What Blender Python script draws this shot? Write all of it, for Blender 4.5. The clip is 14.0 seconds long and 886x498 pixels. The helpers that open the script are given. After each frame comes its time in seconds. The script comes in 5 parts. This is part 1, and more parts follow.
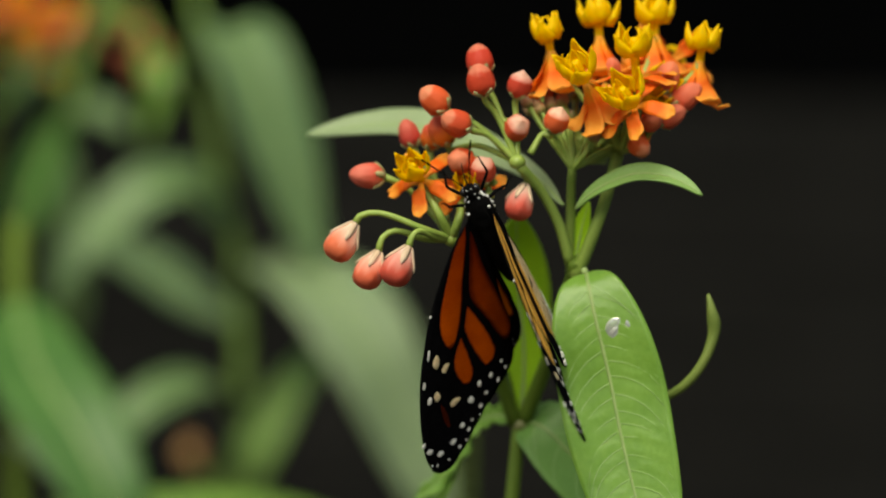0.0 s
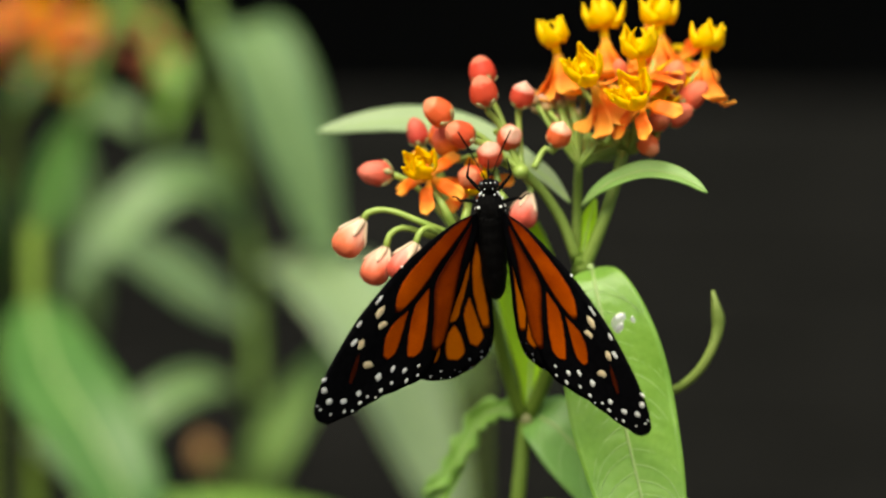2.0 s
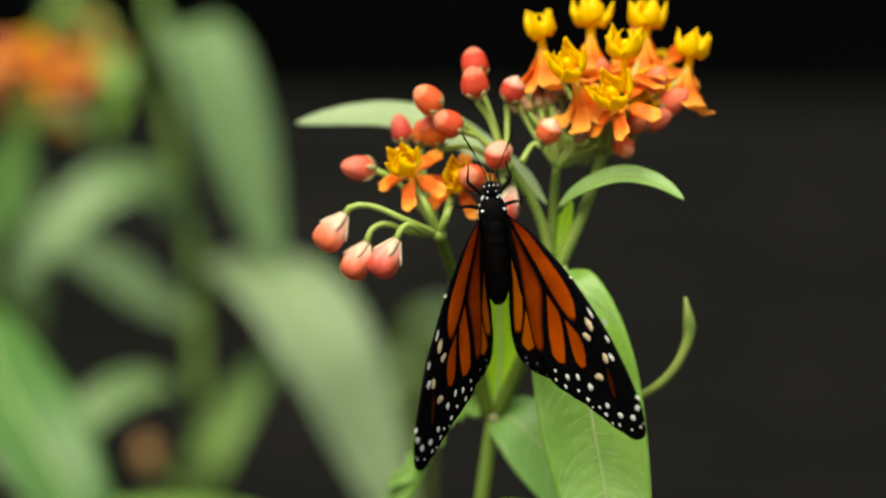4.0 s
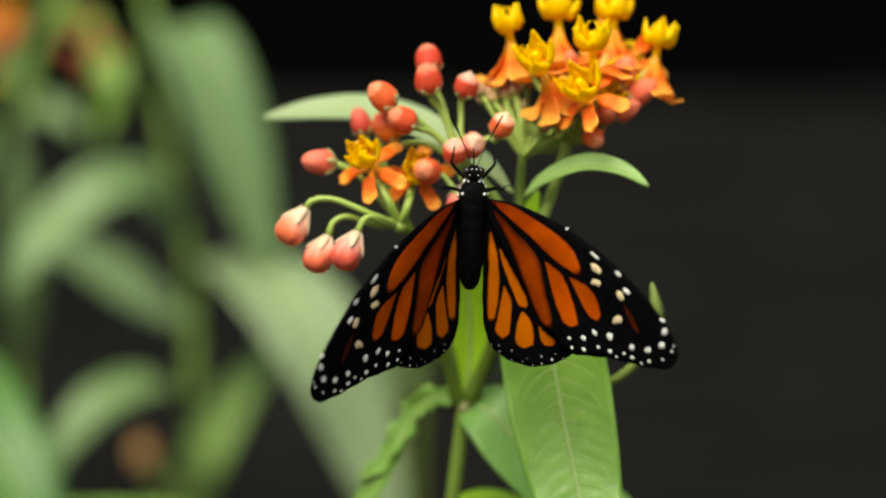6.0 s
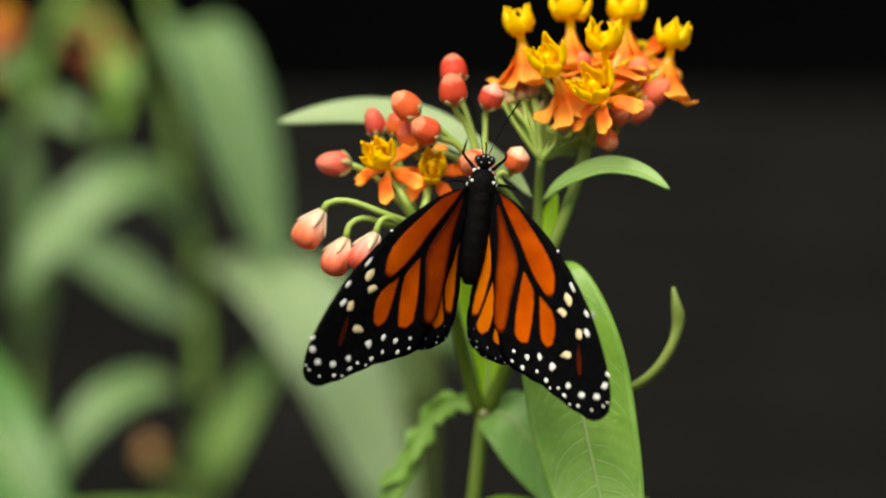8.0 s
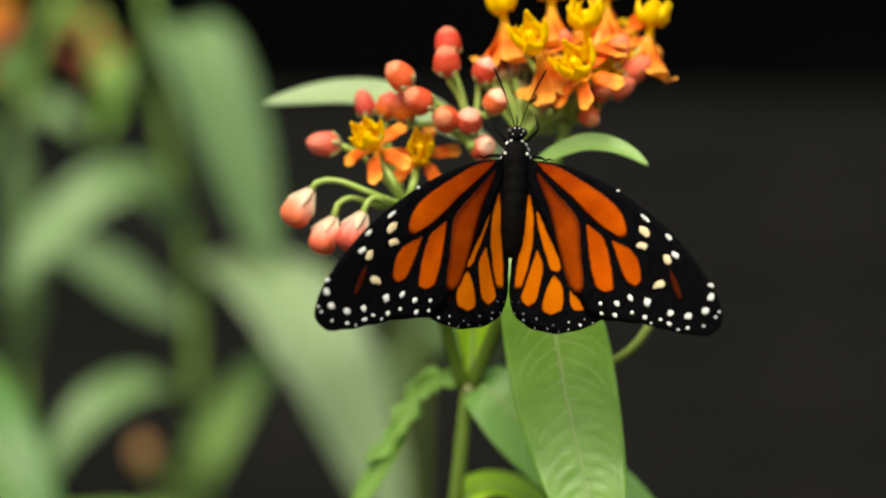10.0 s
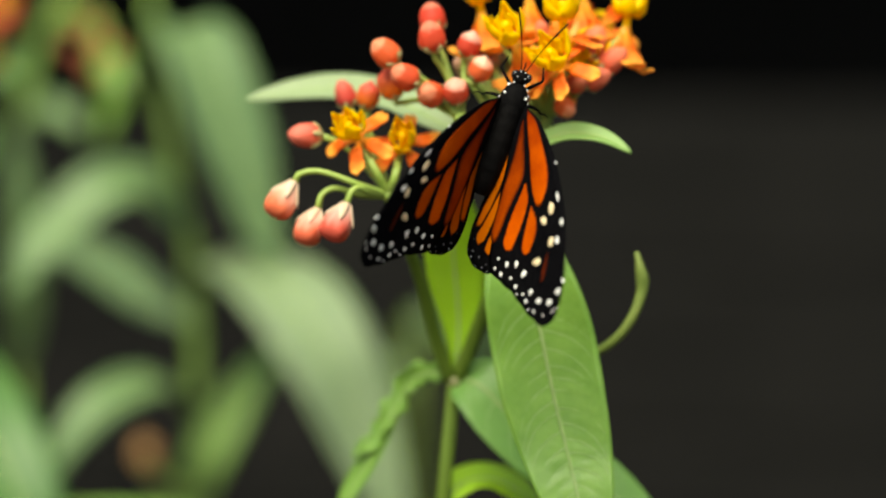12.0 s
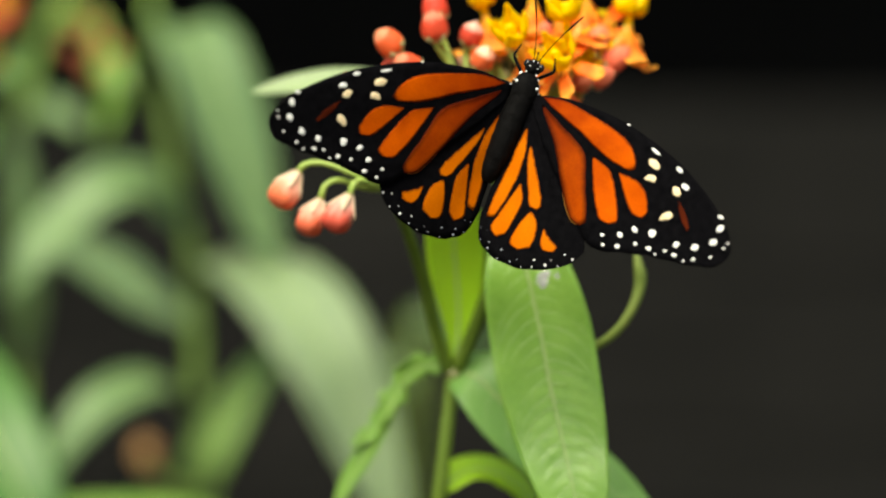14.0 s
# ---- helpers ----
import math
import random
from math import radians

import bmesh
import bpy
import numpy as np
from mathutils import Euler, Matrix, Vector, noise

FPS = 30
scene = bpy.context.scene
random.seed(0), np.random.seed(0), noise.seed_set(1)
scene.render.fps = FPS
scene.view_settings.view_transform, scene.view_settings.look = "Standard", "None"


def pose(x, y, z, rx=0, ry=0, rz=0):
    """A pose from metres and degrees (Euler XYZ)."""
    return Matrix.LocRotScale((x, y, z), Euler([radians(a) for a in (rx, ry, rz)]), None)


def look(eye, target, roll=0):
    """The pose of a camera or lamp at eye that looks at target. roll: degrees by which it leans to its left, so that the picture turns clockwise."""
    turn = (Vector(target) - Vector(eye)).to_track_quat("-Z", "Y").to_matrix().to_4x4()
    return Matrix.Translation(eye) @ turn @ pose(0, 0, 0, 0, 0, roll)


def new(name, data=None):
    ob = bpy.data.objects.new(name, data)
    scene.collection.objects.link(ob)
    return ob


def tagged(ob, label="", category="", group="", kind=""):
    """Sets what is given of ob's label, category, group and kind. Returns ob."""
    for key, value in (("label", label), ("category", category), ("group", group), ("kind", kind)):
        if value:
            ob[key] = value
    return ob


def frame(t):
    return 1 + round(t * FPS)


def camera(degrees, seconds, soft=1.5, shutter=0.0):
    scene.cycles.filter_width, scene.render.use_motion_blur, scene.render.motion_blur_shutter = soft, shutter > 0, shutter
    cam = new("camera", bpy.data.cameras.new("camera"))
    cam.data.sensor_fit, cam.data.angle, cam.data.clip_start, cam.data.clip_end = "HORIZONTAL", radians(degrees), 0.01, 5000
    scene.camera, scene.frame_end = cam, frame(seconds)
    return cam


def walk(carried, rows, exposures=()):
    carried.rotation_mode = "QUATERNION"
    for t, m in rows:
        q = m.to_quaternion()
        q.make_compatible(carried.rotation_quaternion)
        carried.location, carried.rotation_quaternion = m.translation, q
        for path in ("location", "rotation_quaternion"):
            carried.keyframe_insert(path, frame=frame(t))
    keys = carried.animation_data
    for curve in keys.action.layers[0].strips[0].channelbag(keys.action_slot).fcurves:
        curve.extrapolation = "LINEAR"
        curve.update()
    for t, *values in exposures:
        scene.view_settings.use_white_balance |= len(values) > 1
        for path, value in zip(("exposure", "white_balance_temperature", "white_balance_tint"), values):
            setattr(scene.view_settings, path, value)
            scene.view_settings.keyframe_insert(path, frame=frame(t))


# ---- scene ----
FOCUS = 0.742
cam = camera(14.0, 14.0, soft=2.1)
cam.data.dof.use_dof = True
cam.data.dof.focus_distance = FOCUS - 0.028
cam.data.dof.aperture_fstop = 6.8
EYE = 0.85
# the camera stands still and pans a little: seconds, degrees to the left
PAN = [
    (0, 0.691),
    (0.5, 0.691),
    (1, 0.718),
    (1.5, 0.825),
    (2, 0.915),
    (2.5, 0.915),
    (3, 0.870),
    (3.5, 0.664),
    (4, 0.018),
    (4.2, -0.386),
    (6.3, -0.045),
    (6.5, -0.072),
    (7, 0.242),
    (7.5, 0.126),
    (8, 0.063),
    (8.2, 0.144),
    (10.3, -0.090),
    (10.5, -0.108),
    (11, -0.054),
    (11.5, 0.000),
    (12, -0.018),
    (12.5, -0.090),
    (13, -0.063),
    (13.5, -0.018),
    (14, -0.018),
]
walk(cam, [(t, pose(0, 0, EYE, 90, 0, turn)) for t, turn in PAN],
     exposures=[(0.0, -0.62, 7150, 1), (0.3, -0.2, 7150, 1), (0.6, 0.0, 7150, 1), (3.0, 0.0, 7150, 1), (4.0, -0.06, 7150, 1), (8.0, -0.06, 7150, 1),
               (10.5, 0.0, 7150, 1), (12.0, 0.08, 7150, 1), (13.0, 0.12, 7150, 1), (14.0, 0.2, 7150, 1)])

# ---- light: a bright overcast sky ----
world = bpy.data.worlds.new("overcast_sky")
scene.world = world
world.use_nodes = True
wn = world.node_tree
sky = wn.nodes.new("ShaderNodeTexSky")
sky.sky_type = "NISHITA"
sky.sun_disc = False
sky.sun_elevation = radians(62)
sky.sun_rotation = radians(200)
sky.dust_density = 4.0
wn.nodes["Background"].inputs["Strength"].default_value = 0.16
wn.links.new(sky.outputs[0], wn.nodes["Background"].inputs["Color"])
sun = new("sun", bpy.data.lights.new("sun", "SUN"))
sun.data.energy, sun.data.angle, sun.data.color = 5.0, radians(45), (1.0, 0.95, 0.86)
sun.matrix_world = look((-0.6, -1.4, 3.4), (0, 0.7, 0.8))

MM = 0.001


# ---- materials ----
def mat(name, dark, light, rough=0.5, scale=300, fine=1800, bump=0.15, gleam=0.5, through_light=0.0, coat=0.0, streak=(1, 1, 1), spread=0.5, metal=0.0):
    """A surface that varies between two colours at two scales, with fine relief."""
    m = bpy.data.materials.new(name)
    m.use_nodes = True
    nt = m.node_tree
    bsdf = nt.nodes["Principled BSDF"]
    where = nt.nodes.new("ShaderNodeTexCoord")
    grid = nt.nodes.new("ShaderNodeMapping")
    grid.inputs["Scale"].default_value = streak
    nt.links.new(where.outputs["Object"], grid.inputs["Vector"])
    big, small = nt.nodes.new("ShaderNodeTexNoise"), nt.nodes.new("ShaderNodeTexNoise")
    for n, s in ((big, scale), (small, fine)):
        n.inputs["Scale"].default_value = s
        n.inputs["Detail"].default_value = 4
        nt.links.new(grid.outputs[0], n.inputs["Vector"])
    both = nt.nodes.new("ShaderNodeMix")
    both.inputs[0].default_value = 0.35
    nt.links.new(big.outputs["Fac"], both.inputs[2])
    nt.links.new(small.outputs["Fac"], both.inputs[3])
    ramp = nt.nodes.new("ShaderNodeValToRGB")
    ramp.color_ramp.elements[0].position = 0.5 - spread / 2
    ramp.color_ramp.elements[1].position = 0.5 + spread / 2
    ramp.color_ramp.elements[0].color = (*dark, 1)
    ramp.color_ramp.elements[1].color = (*light, 1)
    nt.links.new(both.outputs[0], ramp.inputs[0])
    nt.links.new(ramp.outputs[0], bsdf.inputs["Base Color"])
    bsdf.inputs["Roughness"].default_value = rough
    bsdf.inputs["Specular IOR Level"].default_value = gleam
    bsdf.inputs["Coat Weight"].default_value = coat
    bsdf.inputs["Coat Roughness"].default_value = 0.15
    bsdf.inputs["Metallic"].default_value = metal
    if bump:
        b = nt.nodes.new("ShaderNodeBump")
        b.inputs["Strength"].default_value = bump
        b.inputs["Distance"].default_value = 0.0004
        nt.links.new(both.outputs[0], b.inputs["Height"])
        nt.links.new(b.outputs[0], bsdf.inputs["Normal"])
    if through_light:
        t = nt.nodes.new("ShaderNodeBsdfTranslucent")
        mix = nt.nodes.new("ShaderNodeMixShader")
        mix.inputs[0].default_value = through_light
        nt.links.new(ramp.outputs[0], t.inputs["Color"])
        nt.links.new(bsdf.outputs[0], mix.inputs[1])
        nt.links.new(t.outputs[0], mix.inputs[2])
        nt.links.new(mix.outputs[0], nt.nodes["Material Output"].inputs[0])
    return m


def tip_mat(name, base, middle, tip, rough=0.55, through_light=0.15, streak=(1, 1, 1), middle_at=0.5, edge=None, mottle=0.35):
    """A bud or petal whose colour runs from its base to its tip along its own z."""
    m = mat(name, tip, tip, rough=rough, scale=450, fine=2200, bump=0.5, gleam=0.3, through_light=through_light, streak=streak)
    nt = m.node_tree
    where = nt.nodes.new("ShaderNodeTexCoord")
    split = nt.nodes.new("ShaderNodeSeparateXYZ")
    nt.links.new(where.outputs["Generated"], split.inputs[0])
    noise_node = next(n for n in nt.nodes if n.type == "TEX_NOISE")
    add = nt.nodes.new("ShaderNodeMath")
    add.operation = "MULTIPLY_ADD"
    add.inputs[1].default_value = mottle
    nt.links.new(noise_node.outputs["Fac"], add.inputs[0])
    lower = nt.nodes.new("ShaderNodeMath")
    lower.operation = "SUBTRACT"
    lower.inputs[1].default_value = mottle * 0.5 - 0.175
    nt.links.new(split.outputs[2], lower.inputs[0])
    nt.links.new(lower.outputs[0], add.inputs[2])
    ramp = next(n for n in nt.nodes if n.type == "VALTORGB")
    ramp.color_ramp.elements[0].position, ramp.color_ramp.elements[1].position = 0.2, 1.0
    ramp.color_ramp.elements[0].color = (*base, 1)
    ramp.color_ramp.elements[1].color = (*tip, 1)
    for place in (middle_at, edge):
        if place:
            mid = ramp.color_ramp.elements.new(place)
            mid.color = (*middle, 1)
    nt.links.new(add.outputs[0], ramp.inputs[0])
    each = nt.nodes.new("ShaderNodeObjectInfo")
    span = nt.nodes.new("ShaderNodeMapRange")
    span.inputs["To Min"].default_value, span.inputs["To Max"].default_value = 0.82, 1.15
    shade = nt.nodes.new("ShaderNodeHueSaturation")
    nt.links.new(each.outputs["Random"], span.inputs["Value"])
    nt.links.new(span.outputs[0], shade.inputs["Value"])
    hue = nt.nodes.new("ShaderNodeMapRange")
    hue.inputs["To Min"].default_value, hue.inputs["To Max"].default_value = 0.492, 0.512
    nt.links.new(each.outputs["Random"], hue.inputs["Value"])
    nt.links.new(hue.outputs[0], shade.inputs["Hue"])
    nt.links.new(ramp.outputs[0], shade.inputs["Color"])
    for n in nt.nodes:
        if n.type == "BSDF_PRINCIPLED":
            nt.links.new(shade.outputs[0], n.inputs["Base Color"])
        if n.type == "BSDF_TRANSLUCENT":
            nt.links.new(shade.outputs[0], n.inputs["Color"])
    return m


LEAF = mat("leaf_green", (0.17, 0.35, 0.045), (0.27, 0.47, 0.095), rough=0.34, scale=90, fine=1500, through_light=0.3, bump=0.12, coat=0.12)
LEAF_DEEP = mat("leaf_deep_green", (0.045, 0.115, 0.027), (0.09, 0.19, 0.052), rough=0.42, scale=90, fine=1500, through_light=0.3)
LEAF_PALE = mat("leaf_pale_underside", (0.27, 0.37, 0.18), (0.37, 0.47, 0.25), rough=0.5, scale=70, fine=1200, through_light=0.3)
LEAF_MIST = mat("leaf_mist_green", (0.18, 0.272, 0.128), (0.295, 0.388, 0.208), rough=0.42, scale=70, fine=1200, through_light=0.3)
LEAF_FAR = mat("leaf_grey_green", (0.118, 0.222, 0.080), (0.190, 0.305, 0.122), rough=0.5, scale=60, fine=900, through_light=0.3)
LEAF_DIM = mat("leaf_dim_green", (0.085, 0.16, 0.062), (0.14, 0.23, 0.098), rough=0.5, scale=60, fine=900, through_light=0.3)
LEAF_YOUNG = mat("leaf_yellow_green", (0.34, 0.62, 0.012), (0.44, 0.72, 0.03), rough=0.4, scale=70, fine=1200, through_light=0.25)
VEIN = mat("leaf_vein", (0.27, 0.45, 0.13), (0.40, 0.57, 0.22), rough=0.4, scale=300, through_light=0.2)
RIB = mat("leaf_rib", (0.28, 0.42, 0.13), (0.4, 0.52, 0.2), rough=0.45, scale=300, through_light=0.2)
BRANCH = mat("branch_yellow_green", (0.19, 0.29, 0.05), (0.31, 0.42, 0.10), gleam=0.25, rough=0.5, scale=200, fine=2200, streak=(1, 1, 0.25), through_light=0.15)
STEM = mat("stem_green", (0.085, 0.15, 0.016), (0.16, 0.24, 0.032), gleam=0.2, rough=0.6, scale=200, fine=2200, streak=(1, 1, 0.25), through_light=0.12)
NODE = mat("stem_node", (0.24, 0.26, 0.09), (0.36, 0.34, 0.17), rough=0.6, scale=500)
PEDICEL = mat("pedicel_green", (0.25, 0.38, 0.06), (0.40, 0.52, 0.12), rough=0.45, scale=400, through_light=0.15)
CURL = mat("young_leaf_green", (0.15, 0.23, 0.04), (0.27, 0.34, 0.08), rough=0.5, scale=160, fine=1500, through_light=0.2)
LEAF_FRESH = mat("leaf_fresh_green", (0.14, 0.31, 0.055), (0.21, 0.41, 0.095), rough=0.4, scale=90, fine=1400, through_light=0.2)
LEAF_HANG = mat("leaf_glossy_green", (0.143, 0.308, 0.032), (0.255, 0.460, 0.077), rough=0.32, scale=150, fine=900, bump=0.5, gleam=0.45, through_light=0.3, coat=0.1)
LEAF_VIVID = mat("leaf_vivid_green", (0.045, 0.135, 0.022), (0.092, 0.215, 0.045), rough=0.42, gleam=0.4, scale=60, fine=900, through_light=0.25)
STEM_FAR = mat("stem_mid_green", (0.14, 0.245, 0.045), (0.225, 0.35, 0.08), rough=0.5, gleam=0.25, scale=120, fine=900, streak=(1, 1, 0.25))
LEAF_LIGHT = mat("leaf_light_green", (0.22, 0.40, 0.09), (0.33, 0.52, 0.16), rough=0.45, scale=90, fine=1400, through_light=0.3)
BUD_RED = tip_mat("bud_coral_red", (0.72, 0.17, 0.045), (0.74, 0.095, 0.03), (0.82, 0.25, 0.13), edge=0.9)
BUD_CAPPED = tip_mat("bud_pale_capped", (0.72, 0.16, 0.05), (0.74, 0.10, 0.04), (0.90, 0.52, 0.38), edge=0.84, mottle=0.2)
BUD_PALE = tip_mat("bud_pale_pink", (0.86, 0.74, 0.58), (0.86, 0.40, 0.31), (0.74, 0.12, 0.07), streak=(1, 1, 0.08), middle_at=0.58, mottle=0.8)
BUD_YOUNG = tip_mat("bud_young_pink", (0.33, 0.36, 0.11), (0.42, 0.26, 0.12), (0.50, 0.27, 0.17))
BUD_DUSKY = tip_mat("bud_dusky_red", (0.52, 0.14, 0.06), (0.64, 0.075, 0.045), (0.70, 0.15, 0.09))
BUD_STRIPED = tip_mat("bud_striped_red", (0.80, 0.30, 0.18), (0.74, 0.11, 0.06), (0.80, 0.20, 0.13), streak=(1, 1, 0.12), mottle=0.7)
BUD_OPENING = tip_mat("bud_opening_orange", (0.82, 0.22, 0.05), (0.90, 0.24, 0.02), (0.76, 0.13, 0.06))
BUD_BROWN = tip_mat("bud_brown_red", (0.22, 0.09, 0.03), (0.42, 0.10, 0.045), (0.48, 0.16, 0.08))
CALYX = mat("calyx_cream", (0.66, 0.50, 0.32), (0.82, 0.62, 0.46), rough=0.6, scale=500, streak=(1, 1, 0.2), through_light=0.2)
SEPAL = mat("sepal_green", (0.30, 0.34, 0.12), (0.48, 0.42, 0.22), rough=0.5)


def petal_mat():
    """Petals run from amber at the throat through deep orange to a lighter tip."""
    m = tip_mat("petal_orange", (0.97, 0.46, 0.012), (0.92, 0.15, 0.006), (0.96, 0.32, 0.03), rough=0.6, through_light=0.3, middle_at=0.52, edge=0.8, mottle=0.45)
    nt = m.node_tree
    length = nt.nodes.new("ShaderNodeAttribute")
    length.attribute_name = "along"
    shift = next(n for n in nt.nodes if n.type == "MATH" and n.operation == "SUBTRACT")
    nt.links.new(length.outputs["Fac"], shift.inputs[0])
    return m


PETAL = petal_mat()


def petal_ends(m):
    """A petal is yellower at its throat and paler at its tip."""
    nt = m.node_tree
    where = next(n for n in nt.nodes if n.type == "TEX_COORD")
    old = next(n for n in nt.nodes if n.type == "VALTORGB")
    far = nt.nodes.new("ShaderNodeVectorMath")
    far.operation = "LENGTH"
    nt.links.new(where.outputs["Object"], far.inputs[0])
    ends = nt.nodes.new("ShaderNodeValToRGB")
    ends.color_ramp.elements[0].position, ends.color_ramp.elements[0].color = 0.06, (0.9, 0.9, 0.9, 1)
    ends.color_ramp.elements[1].position, ends.color_ramp.elements[1].color = 0.95, (0.75, 0.75, 0.75, 1)
    for at, k in ((0.3, 0.1), (0.55, 0.05)):
        e = ends.color_ramp.elements.new(at)
        e.color = (k, k, k, 1)
    size = nt.nodes.new("ShaderNodeMath")
    size.operation = "MULTIPLY"
    size.inputs[1].default_value = 108.0
    nt.links.new(far.outputs["Value"], size.inputs[0])
    nt.links.new(size.outputs[0], ends.inputs[0])
    mix = nt.nodes.new("ShaderNodeMix")
    mix.data_type = "RGBA"
    mix.inputs[7].default_value = (0.97, 0.48, 0.07, 1)
    nt.links.new(ends.outputs[0], mix.inputs[0])
    nt.links.new(old.outputs[0], mix.inputs[6])
    for n in nt.nodes:
        if n.type == "BSDF_PRINCIPLED":
            nt.links.new(mix.outputs[2], n.inputs["Base Color"])
        if n.type == "BSDF_TRANSLUCENT":
            nt.links.new(mix.outputs[2], n.inputs["Color"])


petal_ends(PETAL)
HOOD = mat("corona_yellow", (0.98, 0.62, 0.004), (0.99, 0.80, 0.015), rough=0.5, scale=400, gleam=0.2, through_light=0.42)
HOOD_DEEP = mat("corona_orange_yellow", (0.95, 0.50, 0.004), (0.97, 0.68, 0.012), rough=0.5, scale=400, gleam=0.2, through_light=0.22)


def wing_mat(name, base, dark, light, reach, dusk=0.75):
    """Wing scales: deep red-brown near the hinge, orange further out, mottled, dusky along the veins."""
    m = mat(name, dark, light, rough=0.7, scale=110, fine=2500, gleam=0.03, bump=0.12, through_light=0.15, spread=0.45)
    nt = m.node_tree
    ramp = next(n for n in nt.nodes if n.type == "VALTORGB")
    where = next(n for n in nt.nodes if n.type == "TEX_COORD")
    far = nt.nodes.new("ShaderNodeVectorMath")
    far.operation = "LENGTH"
    nt.links.new(where.outputs["Object"], far.inputs[0])
    blot = nt.nodes.new("ShaderNodeTexNoise")
    blot.inputs["Scale"].default_value = 210
    nt.links.new(where.outputs["Object"], blot.inputs["Vector"])
    add = nt.nodes.new("ShaderNodeMath")
    add.operation = "MULTIPLY_ADD"
    add.inputs[1].default_value = reach * 0.9 * MM
    nt.links.new(blot.outputs["Fac"], add.inputs[0])
    nt.links.new(far.outputs["Value"], add.inputs[2])
    span = nt.nodes.new("ShaderNodeMapRange")
    span.inputs["From Min"].default_value, span.inputs["From Max"].default_value = reach * 0.5 * MM, reach * 1.7 * MM
    nt.links.new(add.outputs[0], span.inputs["Value"])
    mix = nt.nodes.new("ShaderNodeMix")
    mix.data_type = "RGBA"
    mix.inputs[6].default_value = (*base, 1)
    nt.links.new(span.outputs[0], mix.inputs[0])
    nt.links.new(ramp.outputs[0], mix.inputs[7])
    rim = nt.nodes.new("ShaderNodeAttribute")
    rim.attribute_name = "rim"
    scales = nt.nodes.new("ShaderNodeTexNoise")
    scales.inputs["Scale"].default_value = 1600
    nt.links.new(where.outputs["Object"], scales.inputs["Vector"])
    fray = nt.nodes.new("ShaderNodeMath")
    fray.operation = "MULTIPLY_ADD"
    fray.inputs[1].default_value = 0.5
    nt.links.new(scales.outputs["Fac"], fray.inputs[0])
    nt.links.new(rim.outputs["Fac"], fray.inputs[2])
    inward = nt.nodes.new("ShaderNodeMapRange")
    inward.inputs["From Min"].default_value, inward.inputs["From Max"].default_value = 0.2, dusk
    nt.links.new(fray.outputs[0], inward.inputs["Value"])
    dusky = nt.nodes.new("ShaderNodeMix")
    dusky.data_type = "RGBA"
    dusky.inputs[6].default_value = (0.035, 0.004, 0.001, 1)
    nt.links.new(inward.outputs[0], dusky.inputs[0])
    nt.links.new(mix.outputs[2], dusky.inputs[7])
    for n in nt.nodes:
        if n.type == "BSDF_PRINCIPLED":
            nt.links.new(dusky.outputs[2], n.inputs["Base Color"])
        if n.type == "BSDF_TRANSLUCENT":
            nt.links.new(dusky.outputs[2], n.inputs["Color"])
    return m


BLACK = mat("wing_black", (0.0012, 0.0012, 0.0015), (0.0052, 0.005, 0.006), rough=0.8, scale=700, fine=5000, gleam=0.0, bump=0.2)
FUR = mat("body_black", (0.001, 0.001, 0.0011), (0.006, 0.0056, 0.0056), rough=0.5, scale=1500, fine=6000, gleam=0.03, bump=0.7)
ORANGE = wing_mat("wing_orange", (0.22, 0.018, 0.001), (0.39, 0.048, 0.001), (0.65, 0.110, 0.003), 21)
ORANGE_HIND = wing_mat("hindwing_orange", (0.30, 0.04, 0.001), (0.50, 0.10, 0.002), (0.68, 0.175, 0.004), 8)
ORANGE_DUSKY = wing_mat("wing_rust", (0.14, 0.01, 0.001), (0.24, 0.026, 0.001), (0.50, 0.085, 0.002), 24, 1.5)
ORANGE_DARK = mat("wing_red_brown", (0.012, 0.002, 0.001), (0.085, 0.011, 0.002), rough=0.7, scale=300, fine=2500, gleam=0.03)
BUFF = mat("wing_underside_buff", (0.74, 0.54, 0.28), (0.88, 0.68, 0.42), rough=0.6, scale=200, fine=2500, gleam=0.3, through_light=0.2)
AMBER = mat("wing_underside_amber", (0.74, 0.34, 0.03), (0.84, 0.45, 0.09), rough=0.6, scale=200, fine=2500, gleam=0.3, through_light=0.15)
GREY = mat("wing_spot_grey", (0.10, 0.11, 0.13), (0.26, 0.27, 0.30), rough=0.6, scale=900, gleam=0.2)
WHITE = mat("wing_spot_white", (0.66, 0.66, 0.62), (0.86, 0.86, 0.84), rough=0.6, scale=900, gleam=0.3)
CREAM = mat("wing_spot_cream", (0.66, 0.50, 0.27), (0.84, 0.70, 0.46), rough=0.6, scale=900, gleam=0.3)
EYE_MAT = mat("insect_eye", (0.004, 0.003, 0.003), (0.01, 0.008, 0.007), rough=0.15, scale=3000)
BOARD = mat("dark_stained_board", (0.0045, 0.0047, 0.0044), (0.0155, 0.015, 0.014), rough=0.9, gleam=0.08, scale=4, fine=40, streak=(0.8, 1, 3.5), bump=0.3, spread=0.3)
# near-black: the deep shade above the boards is put into this colour
SHADE_BLACK = mat("shade_black", (0.003, 0.003, 0.003), (0.006, 0.006, 0.006), rough=0.95, gleam=0.05, scale=5)
SOIL = mat("dark_soil", (0.015, 0.011, 0.007), (0.05, 0.038, 0.026), rough=0.95, scale=14, fine=160, bump=0.6)
BROWN = mat("withered_brown", (0.28, 0.13, 0.04), (0.50, 0.29, 0.11), rough=0.8, scale=200)


